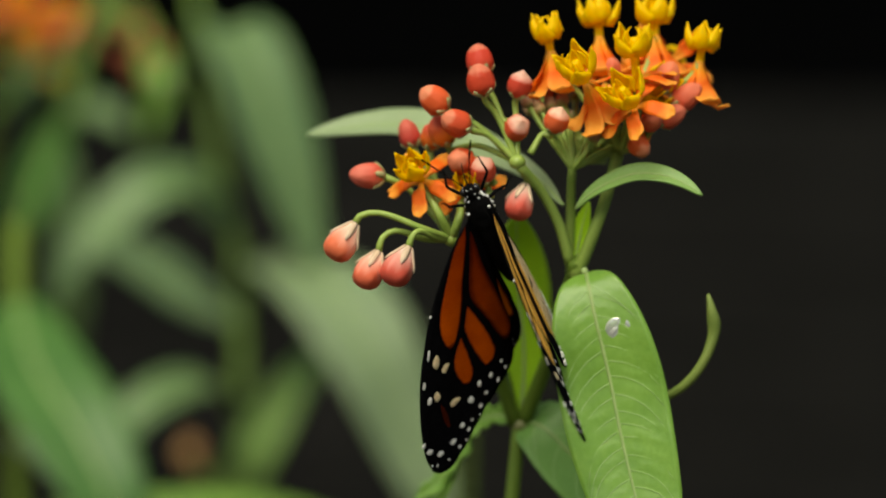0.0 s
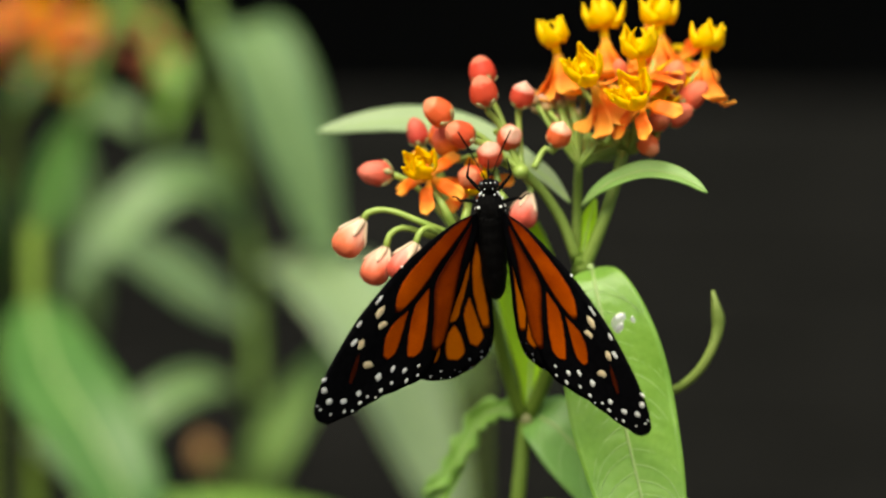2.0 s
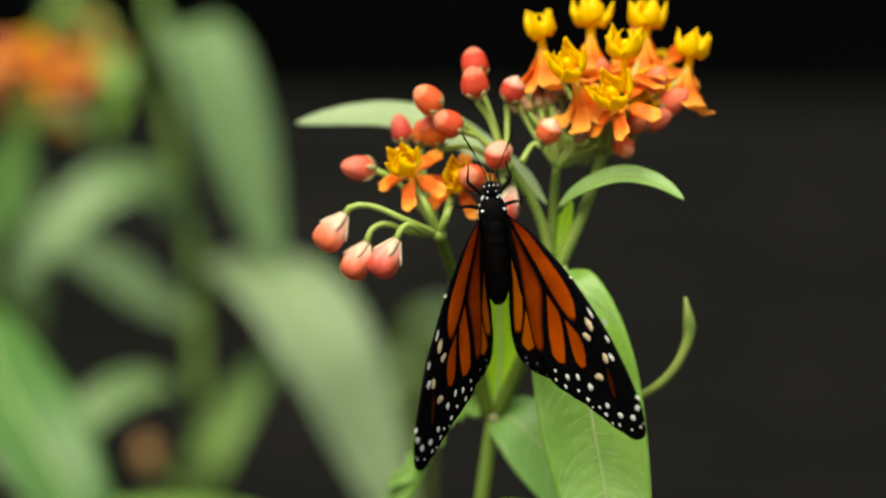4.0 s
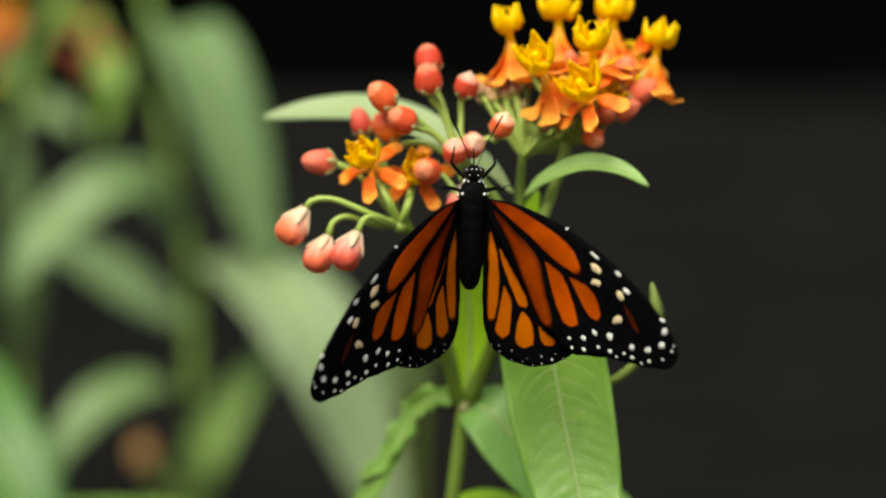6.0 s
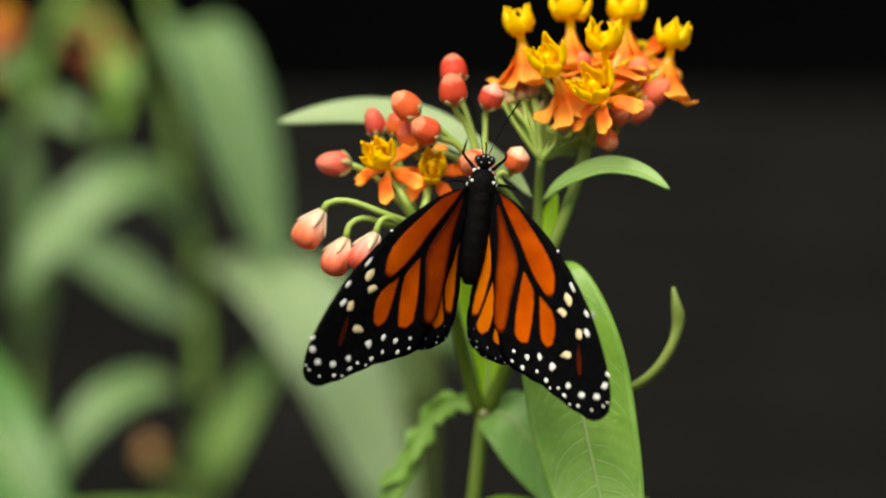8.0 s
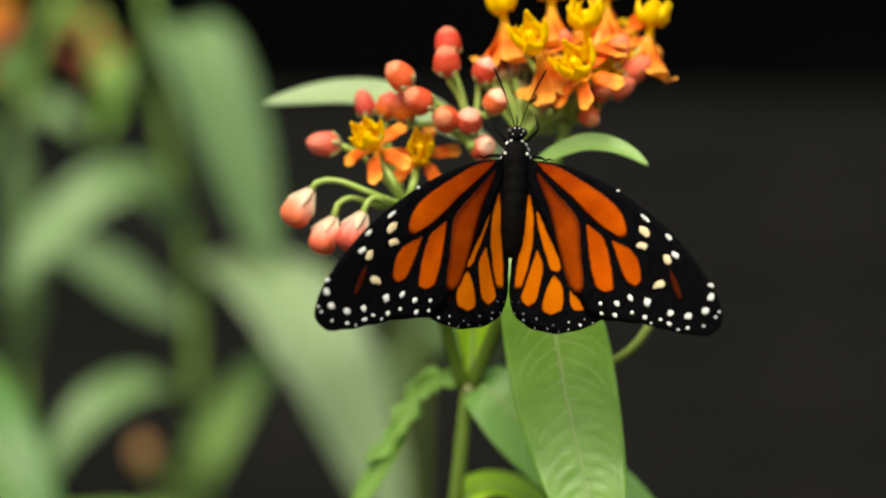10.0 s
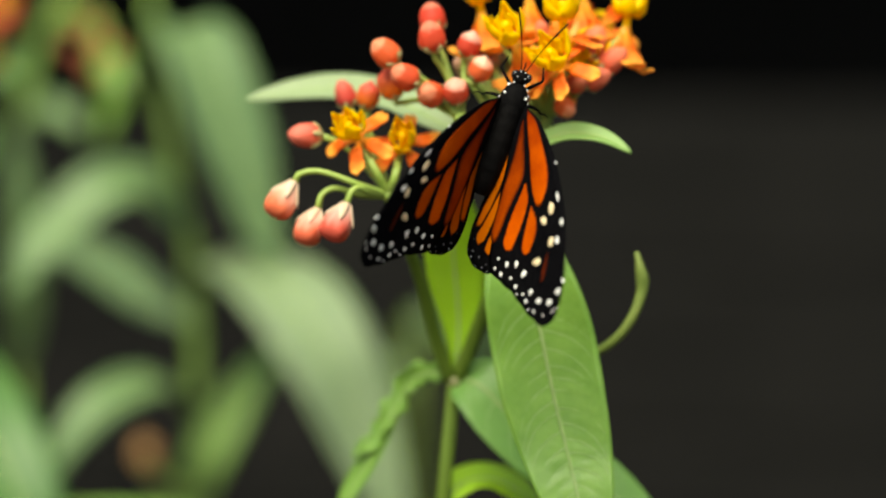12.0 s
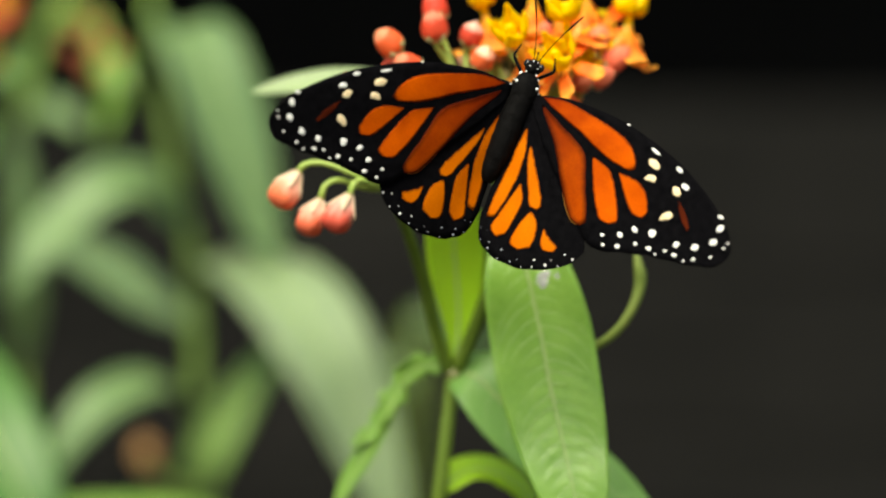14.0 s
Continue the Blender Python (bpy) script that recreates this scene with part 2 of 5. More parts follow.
# wet gloss with an overstrong coat, which makes the white highlight on the leaf
def water():
    m = bpy.data.materials.new("wet_sheen_gloss")
    m.use_nodes = True
    b = m.node_tree.nodes["Principled BSDF"]
    b.inputs["Base Color"].default_value = (0.95, 0.97, 0.95, 1)
    b.inputs["Roughness"].default_value = 0.06
    b.inputs["IOR"].default_value = 1.33
    b.inputs["Transmission Weight"].default_value = 0.7
    b.inputs["Coat Weight"].default_value = 1.0
    b.inputs["Coat Roughness"].default_value = 0.14
    b.inputs["Coat IOR"].default_value = 2.1
    return m


WET_SHEEN = water()


# ---- mesh helpers; lengths in millimetres unless said ----
def part(name, bm, material, parent=None, label="", at=None, smooth=True):
    me = bpy.data.meshes.new(name)
    bmesh.ops.recalc_face_normals(bm, faces=bm.faces)
    bm.to_mesh(me)
    bm.free()
    return mesh_part(name, me, material, parent, label, at, smooth)


def mesh_part(name, me, material, parent=None, label="", at=None, smooth=True):
    if material and not me.materials:
        me.materials.append(material)
    for p in me.polygons:
        p.use_smooth = smooth
    ob = new(name, me)
    ob.parent = parent
    if at is not None:
        ob.matrix_basis = at
    if label:
        tagged(ob, label)
    return ob


def v3(p):
    return Vector(p) * MM


def spline(points, n):
    """n + 1 places along a smooth curve through the points, evenly spaced in its length."""
    pts = [Vector(p) for p in points]
    pts = [pts[0] * 2 - pts[1]] + pts + [pts[-1] * 2 - pts[-2]]
    fine = []
    for i in range(1, len(pts) - 2):
        a, b, c, d = pts[i - 1:i + 3]
        for k in range(12):
            t = k / 12
            fine.append(0.5 * (2 * b + (c - a) * t + (2 * a - 5 * b + 4 * c - d) * t * t + (3 * b - a - 3 * c + d) * t ** 3))
    fine.append(pts[-2])
    run = [0.0]
    for a, b in zip(fine, fine[1:]):
        run.append(run[-1] + (b - a).length)
    out, j = [], 0
    for k in range(n + 1):
        want = run[-1] * k / n
        while j < len(run) - 2 and run[j + 1] < want:
            j += 1
        f = (want - run[j]) / max(run[j + 1] - run[j], 1e-9)
        out.append(fine[j].lerp(fine[j + 1], min(max(f, 0), 1)))
    return out


def tube(bm, points, radii, steps=14, seg=8):
    """A round rod along the points (mm) whose radius runs through radii (mm)."""
    path = spline(points, steps)
    rings, side = [], None
    for i, p in enumerate(path):
        along = (path[min(i + 1, steps)] - path[max(i - 1, 0)]).normalized()
        if side is None:
            side = along.orthogonal().normalized()
        side = (side - along * side.dot(along)).normalized()
        other = along.cross(side)
        f = i / steps * (len(radii) - 1)
        k = min(int(f), len(radii) - 2) if len(radii) > 1 else 0
        r = radii[k] + (radii[min(k + 1, len(radii) - 1)] - radii[k]) * (f - k)
        rings.append([bm.verts.new((p + (side * math.cos(a) + other * math.sin(a)) * r) * MM)
                      for a in (2 * math.pi * j / seg for j in range(seg))])
    for a, b in zip(rings, rings[1:]):
        for j in range(seg):
            bm.faces.new((a[j], a[(j + 1) % seg], b[(j + 1) % seg], b[j]))
    bm.faces.new(rings[0][::-1])
    bm.faces.new(rings[-1])
    return path


def rod(name, points, radii, material, parent, label="", steps=14, seg=8):
    bm = bmesh.new()
    tube(bm, points, radii, steps, seg)
    return part(name, bm, material, parent, label)


def sheet(bm, rows_of_points, thick):
    """A skin of even thickness (mm) through a grid of points (mm)."""
    n, m = len(rows_of_points), len(rows_of_points[0])
    normal = []
    for i in range(n):
        line = []
        for j in range(m):
            a = rows_of_points[min(i + 1, n - 1)][j] - rows_of_points[max(i - 1, 0)][j]
            b = rows_of_points[i][min(j + 1, m - 1)] - rows_of_points[i][max(j - 1, 0)]
            c = a.cross(b)
            line.append(c.normalized() if c.length > 1e-9 else None)
        known = [q for q in line if q is not None]
        line = [q if q is not None else (known[len(known) // 2] if known else (normal[-1][0] if normal else Vector((0, 0, 1)))) for q in line]
        normal.append(line)
    top = [[bm.verts.new((p + q * thick / 2) * MM) for p, q in zip(r, nr)] for r, nr in zip(rows_of_points, normal)]
    low = [[bm.verts.new((p - q * thick / 2) * MM) for p, q in zip(r, nr)] for r, nr in zip(rows_of_points, normal)]
    for i in range(n - 1):
        for j in range(m - 1):
            bm.faces.new((top[i][j], top[i][j + 1], top[i + 1][j + 1], top[i + 1][j]))
            bm.faces.new((low[i][j], low[i + 1][j], low[i + 1][j + 1], low[i][j + 1]))
    for i in range(n - 1):
        bm.faces.new((top[i][0], top[i + 1][0], low[i + 1][0], low[i][0]))
        bm.faces.new((top[i][-1], low[i][-1], low[i + 1][-1], top[i + 1][-1]))
    for j in range(m - 1):
        bm.faces.new((top[0][j], low[0][j], low[0][j + 1], top[0][j + 1]))
        bm.faces.new((top[-1][j], top[-1][j + 1], low[-1][j + 1], low[-1][j]))


def ball(bm, centre, radii, seg=16, rings=10, m=None):
    """An ellipsoid, centre and radii in mm."""
    made = bmesh.ops.create_uvsphere(bm, u_segments=seg, v_segments=rings, radius=1.0)["verts"]
    for v in made:
        q = Vector((v.co.x * radii[0], v.co.y * radii[1], v.co.z * radii[2]))
        v.co = ((m @ q if m else q) + Vector(centre)) * MM
    return made


def spin_of(p):
    return (p[0] * 37 + p[2] * 53) % 72


def aim(at, way, spin=0.0):
    """A pose whose own z points along way, at a place in mm."""
    q = Vector(way).to_track_quat("Z", "Y").to_matrix().to_4x4()
    return Matrix.Translation(v3(at)) @ q @ pose(0, 0, 0, 0, 0, spin)


# ---- leaves ----
def leaf(parent, path, width, face, material, fold=0.15, ripple=0.0, blunt=0.75, widest=0.45, veins=0, label="", thick=0.35, seed=0, rib=0.5, steps=30, edge_wave=0.0, quilt=0.0):
    """A lance-shaped blade along a curve, with its rib and side veins. face: the way its upper side looks."""
    rng = random.Random(seed)
    line = spline(path, steps)
    face = Vector(face)
    half = 9 if quilt else 5
    grid, frames = [], []
    for i, p in enumerate(line):
        s = i / steps
        along = (line[min(i + 1, steps)] - line[max(i - 1, 0)]).normalized()
        side = along.cross(face).normalized()
        up = side.cross(along).normalized()
        e = math.log(0.5) / math.log(widest)
        w = width / 2 * max(math.sin(math.pi * min(max(s, 0.001), 0.999) ** e), 0.0) ** blunt + 0.15
        frames.append((p, side, up, w))
        row = []
        for k in range(-half, half + 1):
            f = k / half
            wave = ripple * math.sin(s * 23 + (f > 0) * 1.7 + seed) * abs(f) ** 2
            wobble = 1 + edge_wave * math.sin(s * 41 + f * 2 + seed * 3) * (abs(f) > 0.9)
            puff = 0.0
            if quilt:
                g = abs(f)
                beat = (s - 0.04 - 0.055 * g - 0.055 * g ** 3) * veins / 0.87 - (f > 0) * 0.4
                puff = quilt * (1 + 0.9 * noise.noise(Vector((s * 31, f * 3, seed)))) * abs(math.sin(math.pi * beat)) ** 0.7 * (1 - g ** 4) * min(g * 4, 1)
            row.append(p + side * (f * w * wobble) + up * (fold * w * abs(f) ** 1.6 + wave + puff))
        grid.append(row)
    bm = bmesh.new()
    sheet(bm, grid, thick)
    blade = part("leaf", bm, material, parent, label)
    if rib:
        bm = bmesh.new()
        rib_line = [p + up * (thick * 0.5) for p, side, up, w in frames[:-1]]
        tube(bm, rib_line[::3] + [rib_line[-1]], [rib, rib * 0.8, rib * 0.25], steps=24, seg=6)
        part("midrib", bm, RIB, blade, "pale raised midrib")
    if veins:
        for sign in (-1, 1):
            for n in range(veins):
                s0 = 0.04 + 0.87 * (n + rng.uniform(-0.2, 0.2) + (sign > 0) * 0.4) / veins
                bow = rng.uniform(0.78, 1.25)
                pts = []
                for k in range(7):
                    f = k / 6
                    s = min(s0 + (0.055 * f + 0.055 * f ** 3) * bow, 0.985)
                    i = min(int(s * steps), steps - 1)
                    g = s * steps - i
                    a, b = frames[i], frames[i + 1]
                    p, side, up, w = (a[q].lerp(b[q], g) if q < 3 else a[3] + (b[3] - a[3]) * g for q in range(4))
                    across = 0.88 * f ** 0.8
                    pts.append(p + side * (sign * across * w) + up * (fold * w * across ** 1.6 + thick * 0.5 + quilt * 0.3))
                bm = bmesh.new()
                tube(bm, pts, [0.115, 0.09, 0.04], steps=9, seg=5)
                part("vein", bm, VEIN, blade)
    return blade


# ---- buds and flowers of the milkweed ----
def bud_mesh(name, long, wide, material, profile, sepals=None, calyx=None):
    """A five-ribbed bud on its own z, base at 0; profile: its half width from base to tip; sepals: their length."""
    bm = bmesh.new()
    seg, rings = 40, 20
    loops = []
    for i in range(1, rings):
        s = i / rings
        k = min(int(s * (len(profile) - 1)), len(profile) - 2)
        g = s * (len(profile) - 1) - k
        r = wide / 2 * (profile[k] * (1 - g) + profile[k + 1] * g)
        loop = []
        for j in range(seg):
            a = 2 * math.pi * j / seg
            turn = a + 0.3 * s
            flat = math.cos(math.pi / 5) / math.cos((turn % (2 * math.pi / 5)) - math.pi / 5)
            facet = min(max((s - 0.3) / 0.45, 0), 1) * 0.85
            seam = 1 - (0.07 + 0.07 * s) * (1 - abs(math.sin(2.5 * turn))) ** 5
            five = (0.96 * (1 - facet) + 1.02 * flat * facet) * seam
            loop.append(bm.verts.new(Vector((r * five * math.cos(a), r * five * math.sin(a), long * s)) * MM))
        loops.append(loop)
    for a, b in zip(loops, loops[1:]):
        for j in range(seg):
            bm.faces.new((a[j], a[(j + 1) % seg], b[(j + 1) % seg], b[j]))
    low, high = bm.verts.new((0, 0, 0)), bm.verts.new((0, 0, long * 0.985 * MM))
    for j in range(seg):
        bm.faces.new((low, loops[0][(j + 1) % seg], loops[0][j]))
        bm.faces.new((high, loops[-1][j], loops[-1][(j + 1) % seg]))
    body = len(bm.faces)
    if sepals:
        add_sepals(bm, sepals, wide / 2, profile, long)
    me = bpy.data.meshes.new(name)
    bmesh.ops.recalc_face_normals(bm, faces=bm.faces)
    for i, face in enumerate(bm.faces):
        face.material_index = int(i >= body)
    bm.to_mesh(me)
    bm.free()
    me.materials.append(material)
    me.materials.append(calyx or SEPAL)
    return me


def add_sepals(bm, long, wide, profile, whole):
    """Five narrow sepals that lie on a bud from its base up."""
    for k in range(5):
        a = 2 * math.pi * k / 5 + 0.3
        out = Vector((math.cos(a), math.sin(a), 0))
        side = Vector((-math.sin(a), math.cos(a), 0))
        grid = []
        for i in range(7):
            s = i / 6
            f = min(long * s / whole, 0.99) * (len(profile) - 1)
            j = int(f)
            r = wide * (profile[j] + (profile[j + 1] - profile[j]) * (f - j))
            c = out * (r + 0.06) + Vector((0, 0, long * s - 0.1))
            w = (0.34 * r + 0.2) * (1 - s) ** 0.6 + 0.05
            grid.append([c - side * w - out * (0.3 * w), c + out * 0.06, c + side * w - out * (0.3 * w)])
        sheet(bm, grid, 0.18)


PLUMP = [0.3, 0.68, 0.89, 0.98, 1.0, 0.99, 0.95, 0.88, 0.74, 0.48, 0.08]
CROWNED = [0.3, 0.62, 0.84, 0.95, 1.0, 1.0, 0.98, 0.93, 0.62, 0.30, 0.04]
PEAR = [0.26, 0.42, 0.56, 0.72, 0.86, 0.96, 1.0, 1.0, 0.94, 0.72, 0.22]
BUDS = {
    "red": bud_mesh("bud_red", 7.0, 6.3, BUD_RED, PLUMP, 1.9),
    "capped": bud_mesh("bud_capped", 7.0, 6.1, BUD_CAPPED, CROWNED, 1.9),
    "pale": bud_mesh("bud_pale", 8.7, 6.9, BUD_PALE, PEAR, 4.6, CALYX),
    "young": bud_mesh("bud_young", 4.2, 3.4, BUD_YOUNG, PLUMP),
    "green": bud_mesh("bud_green", 4.4, 3.0, PEDICEL, PLUMP),
    "opening": bud_mesh("bud_opening", 7.6, 6.2, BUD_OPENING, CROWNED, 1.9),
    "long": bud_mesh("bud_long", 8.0, 6.1, BUD_STRIPED, PLUMP, 2.6),
    "dusky": bud_mesh("bud_dusky", 7.4, 5.4, BUD_DUSKY, PLUMP, 1.9),
    "withered": bud_mesh("bud_withered", 7.0, 6.0, BUD_BROWN, PLUMP),
}


def bud(parent, at, way, kind="red", size=1.0, spin=0.0, label=""):
    b = mesh_part("flower_bud", BUDS[kind], None, parent, label, aim(at, way, spin) @ Matrix.Scale(size, 4))
    return b


def petal_mesh(name, outline, slim=1.3, wide=1.5):
    """A petal in its flower's space: a curve in the x-z plane, given as (out, up) in mm."""
    bm = bmesh.new()
    line = spline([(x, 0, z) for x, z in outline], 12)
    grid = []
    for i, p in enumerate(line):
        s = i / 12
        along = (line[min(i + 1, 12)] - line[max(i - 1, 0)]).normalized()
        up = Vector((-along.z, 0, along.x))
        w = 0.42 + wide * math.sin(math.pi / 2 * min(s / 0.68, 1)) ** slim
        w *= math.sqrt(max(1 - (max(s - 0.66, 0) / 0.36) ** 2.2, 0.02))
        grid.append([p + Vector((0, 1, 0)) * (w * f) + up * (-0.5 * f * f * (1 - s) + 0.45 * f * f * s) for f in (-1, -0.5, 0, 0.5, 1)])
    for row in grid:
        for p in row:
            p += noise.noise_vector(p * 0.55) * 0.42 + noise.noise_vector(p * 1.7) * 0.14
    sheet(bm, grid, 0.2)
    along = bm.verts.layers.float.new("along")
    for v in bm.verts:
        v[along] = min(range(13), key=lambda i: (grid[i][2] - v.co / MM).length) / 12
    me = bpy.data.meshes.new(name)
    bmesh.ops.recalc_face_normals(bm, faces=bm.faces)
    bm.to_mesh(me)
    bm.free()
    me.materials.append(PETAL)
    return me


PETALS = {
    "spread": petal_mesh("petal_spread", [(0.5, -0.5), (2.3, -0.3), (4.5, -0.8), (6.7, -2.0), (7.9, -1.8)], 1.5, 1.35),
    "reflexed": petal_mesh("petal_reflexed", [(0.6, -0.4), (1.1, -1.8), (1.8, -4.2), (3.3, -6.9), (5.2, -8.1), (7.2, -7.2)], 1.8, 1.8),
}


def hood_mesh(name, material):
    """One cupped hood of the corona with its horn, leaning out along x."""
    bm = bmesh.new()
    grid = []
    for i in range(8):
        s = i / 7
        lean = 1.05 + 1.15 * s ** 1.2
        row = []
        for j in range(7):
            a = (j / 6 - 0.5) * 4.2 * (1 - 0.45 * s)
            r = 0.25 + 1.38 * math.sin(math.pi * (0.2 + 0.76 * s))
            row.append(Vector((lean + r * math.cos(a) * 0.8, r * math.sin(a), 3.4 * s * (1 + 0.3 * math.cos(a) * s) - 0.2)))
        grid.append(row)
    for row in grid:
        for p in row:
            p += noise.noise_vector(p * 0.8) * 0.4 + noise.noise_vector(p * 2.1) * 0.16
    sheet(bm, grid, 0.2)
    tube(bm, [(1.2, 0, 0.6), (1.4, 0, 2.2), (1.1, 0, 3.2), (0.5, 0, 3.8)], [0.26, 0.26, 0.1], steps=7, seg=5)
    me = bpy.data.meshes.new(name)
    bmesh.ops.recalc_face_normals(bm, faces=bm.faces)
    bm.to_mesh(me)
    bm.free()
    me.materials.append(material)
    return me


HOODS = {"yellow": hood_mesh("hood_yellow", HOOD), "deep": hood_mesh("hood_deep", HOOD_DEEP)}


def flower(parent, at, way, petals="spread", hoods="yellow", spin=0.0, size=1.0, stalk=1.2, label="", crown=1.1):
    """One flower: its column, five hoods above and five petals below. at: where the petals join."""
    bm = bmesh.new()
    tube(bm, [(0, 0, -0.9), (0, 0, 0.5), (0, 0, stalk), (0, 0, stalk + 1.6), (0, 0, stalk + 2.6)], [0.7, 0.75, 0.75, 1.0, 0.95, 0.7], steps=10, seg=10)
    f = part("flower", bm, HOODS_COLUMN[hoods], parent, label, aim(at, way, spin) @ Matrix.Scale(size, 4))
    for k in range(5):
        mesh_part("petal", PETALS[petals], None, f, "", pose(0, 0, 0, 0, 0, 72 * k + 36 + 9 * math.sin(k * 2.3 + spin)) @ pose(0, 0, 0, 7 * math.sin(k * 1.7 + spin), 7 * math.sin(k * 3.1 + spin), 0))
        mesh_part("hood", HOODS[hoods], None, f, "", pose(0, 0, stalk * MM, 0, 0, 72 * k + 5 * math.sin(k * 4 + spin)) @ pose(0, 0, 0, 0, (crown - 1.1) * 90 + 13 * math.sin(k * 2.7 + spin), 12 * math.sin(k * 5.3 + spin)) @ Matrix.Scale(crown, 4))
    return f


HOODS_COLUMN = {"yellow": HOOD, "deep": HOOD_DEEP}

# ---- the setting ----
bm = bmesh.new()
bmesh.ops.create_grid(bm, x_segments=60, y_segments=60, size=30)
for v in bm.verts:
    v.co.z = 0.012 * noise.noise(v.co * 1.7)
ground = part("ground", bm, SOIL)
tagged(ground, "dark bare garden soil, slightly uneven", "soil", kind="structure")


def box(bm, lo, hi):
    made = bmesh.ops.create_cube(bm, size=1.0)["verts"]
    for v in made:
        v.co = Vector([(a + b) / 2 + c * (b - a) for a, b, c in zip(lo, hi, v.co)])


WALL_Y = 2.7
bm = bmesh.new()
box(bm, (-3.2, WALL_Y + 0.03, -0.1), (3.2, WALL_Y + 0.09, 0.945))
wall = part("wall_shed", bm, SHADE_BLACK, smooth=False)
tagged(wall, "dark stained board wall", "wall", kind="structure")
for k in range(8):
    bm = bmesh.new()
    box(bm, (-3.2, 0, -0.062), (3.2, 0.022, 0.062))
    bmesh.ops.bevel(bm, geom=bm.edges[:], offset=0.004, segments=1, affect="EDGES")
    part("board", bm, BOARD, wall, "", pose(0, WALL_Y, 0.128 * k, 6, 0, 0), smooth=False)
# walls added behind the boards, so that the view above them goes black
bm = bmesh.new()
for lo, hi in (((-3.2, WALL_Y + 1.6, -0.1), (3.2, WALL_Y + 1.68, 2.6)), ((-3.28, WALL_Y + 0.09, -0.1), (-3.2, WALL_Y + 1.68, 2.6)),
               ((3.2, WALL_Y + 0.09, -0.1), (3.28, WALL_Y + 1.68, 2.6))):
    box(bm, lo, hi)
back = part("wall_shed_inside", bm, SHADE_BLACK, smooth=False)
tagged(back, "added near-black walls that stand in for deep shade above the boards", "wall", kind="structure")
# unseen cover, added to block light from overhead
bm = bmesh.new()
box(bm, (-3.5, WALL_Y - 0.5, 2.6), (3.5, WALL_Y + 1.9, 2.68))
roof = part("roof_shed", bm, SHADE_BLACK, smooth=False)
tagged(roof, "added unseen cover that keeps light off the walls behind", "roof", kind="structure")

# ---- the milkweed that the butterfly visits; its space is in mm about the middle of the umbels ----
plant = new("milkweed_plant")
tagged(plant, "tropical milkweed with orange and yellow flowers and coral buds", "plant")

rod("stem", [(-3, 60, -870), (-2, 48, -460), (-1, 40, -200), (-0.7, 37, -79), (0.5, 35, -52.8), (1.5, 35, -38.5), (2.7, 35, -29)], [3.2, 2.8, 2.2, 1.8, 1.7, 1.5], STEM, plant, "green upright main stem", steps=30, seg=12)
bm = bmesh.new()
ball(bm, (2.7, 35, -29.2), (2.0, 2.0, 1.6))
part("stem_node", bm, NODE, plant, "brownish knot where the stem forks")
rod("branch", [(1.9, 35, -29.2), (-1, 31, -20.2), (-4.2, 23, -8.3), (-7.2, 13, 0.6), (-10.7, 2, 9.6)], [1.6, 1.4, 1.3, 1.15, 1.2], STEM, plant, steps=20)
rod("branch", [(3.4, 35, -28.8), (6.8, 31, -20.2), (11.1, 23, -8.3), (13.2, 14, 1.3), (13.8, 10, 5.3)], [1.6, 1.6, 1.6, 1.7, 1.6], STEM, plant, steps=20)
rod("branch", [(13.5, 11, 1.9), (15.2, 10, 5.3), (18.1, 8, 12.9), (20.7, 9, 21), (22.2, 10, 27.1)], [1.4, 1.3, 1.25, 1.2, 1.3], BRANCH, plant, steps=16)
rod("branch", [(13.2, 14, 1.3), (12.8, 15, 7.1), (12.8, 13, 16.4), (12.9, 7, 24.3)], [1.2, 1.1, 0.95, 0.85], BRANCH, plant, steps=14)
mid_branch = rod("branch", [(12.7, 11, 4.8), (11.2, 9, 12.9), (8.3, 6, 19.9), (4.4, 2, 25.4)], [1.2, 1.1, 1.0, 1.1], BRANCH, plant, steps=14)

UMBELS = {}


def gathers(name, start):
    """The parts added to the plant since start sway together as one umbel."""
    UMBELS[name] = [ob for ob in plant.children if ob not in start]


# umbel on the branch to the left: three nodding buds, two flowers, two upright buds
before = set(plant.children)
FORK = (-10.9, 2, 10.1)
bm = bmesh.new()
ball(bm, FORK, (1.7, 1.6, 1.5))
part("umbel_knot", bm, PEDICEL, plant)
for pts, way, kind, size in (
        ([FORK, (-16.7, -3, 12.2), (-24.3, -3, 15), (-28.7, -3, 14.8), (-30.2, -3, 12.9)], (-0.55, -0.25, -0.85), "pale", 1.0),
        ([FORK, (-16.2, 0, 10.1), (-21.6, -2, 11.7), (-24.6, -3, 10.3), (-25.4, -3, 7.3)], (-0.42, -0.3, -0.9), "pale", 0.95),
        ([FORK, (-14.4, -1, 10.6), (-17.2, -4, 11.7), (-18.6, -5, 10.6), (-19.4, -5, 8.3)], (-0.45, -0.3, -0.9), "pale", 1.0),
        ([FORK, (-14.4, 5, 14.6), (-20.2, 6, 20.5), (-24.6, 5, 22.5)], (-1.0, -0.15, 0.08), "long", 0.92),
        ([FORK, (-13.2, 10, 16.4), (-16.7, 12, 24.5), (-18.9, 11, 28.6)], (-0.35, -0.1, 1.0), "dusky", 0.85),
        ([FORK, (-12.6, 10, 16.8), (-15.0, 11, 24.0), (-15.6, 11, 28.2)], (0.2, -0.3, 1.0), "opening", 0.85)):
    rod("pedicel", pts, [0.75, 0.7, 0.65, 0.6, 0.75], PEDICEL, plant, steps=12, seg=7)
    bud(plant, pts[-1], way, kind, size, spin=spin_of(pts[-1]))
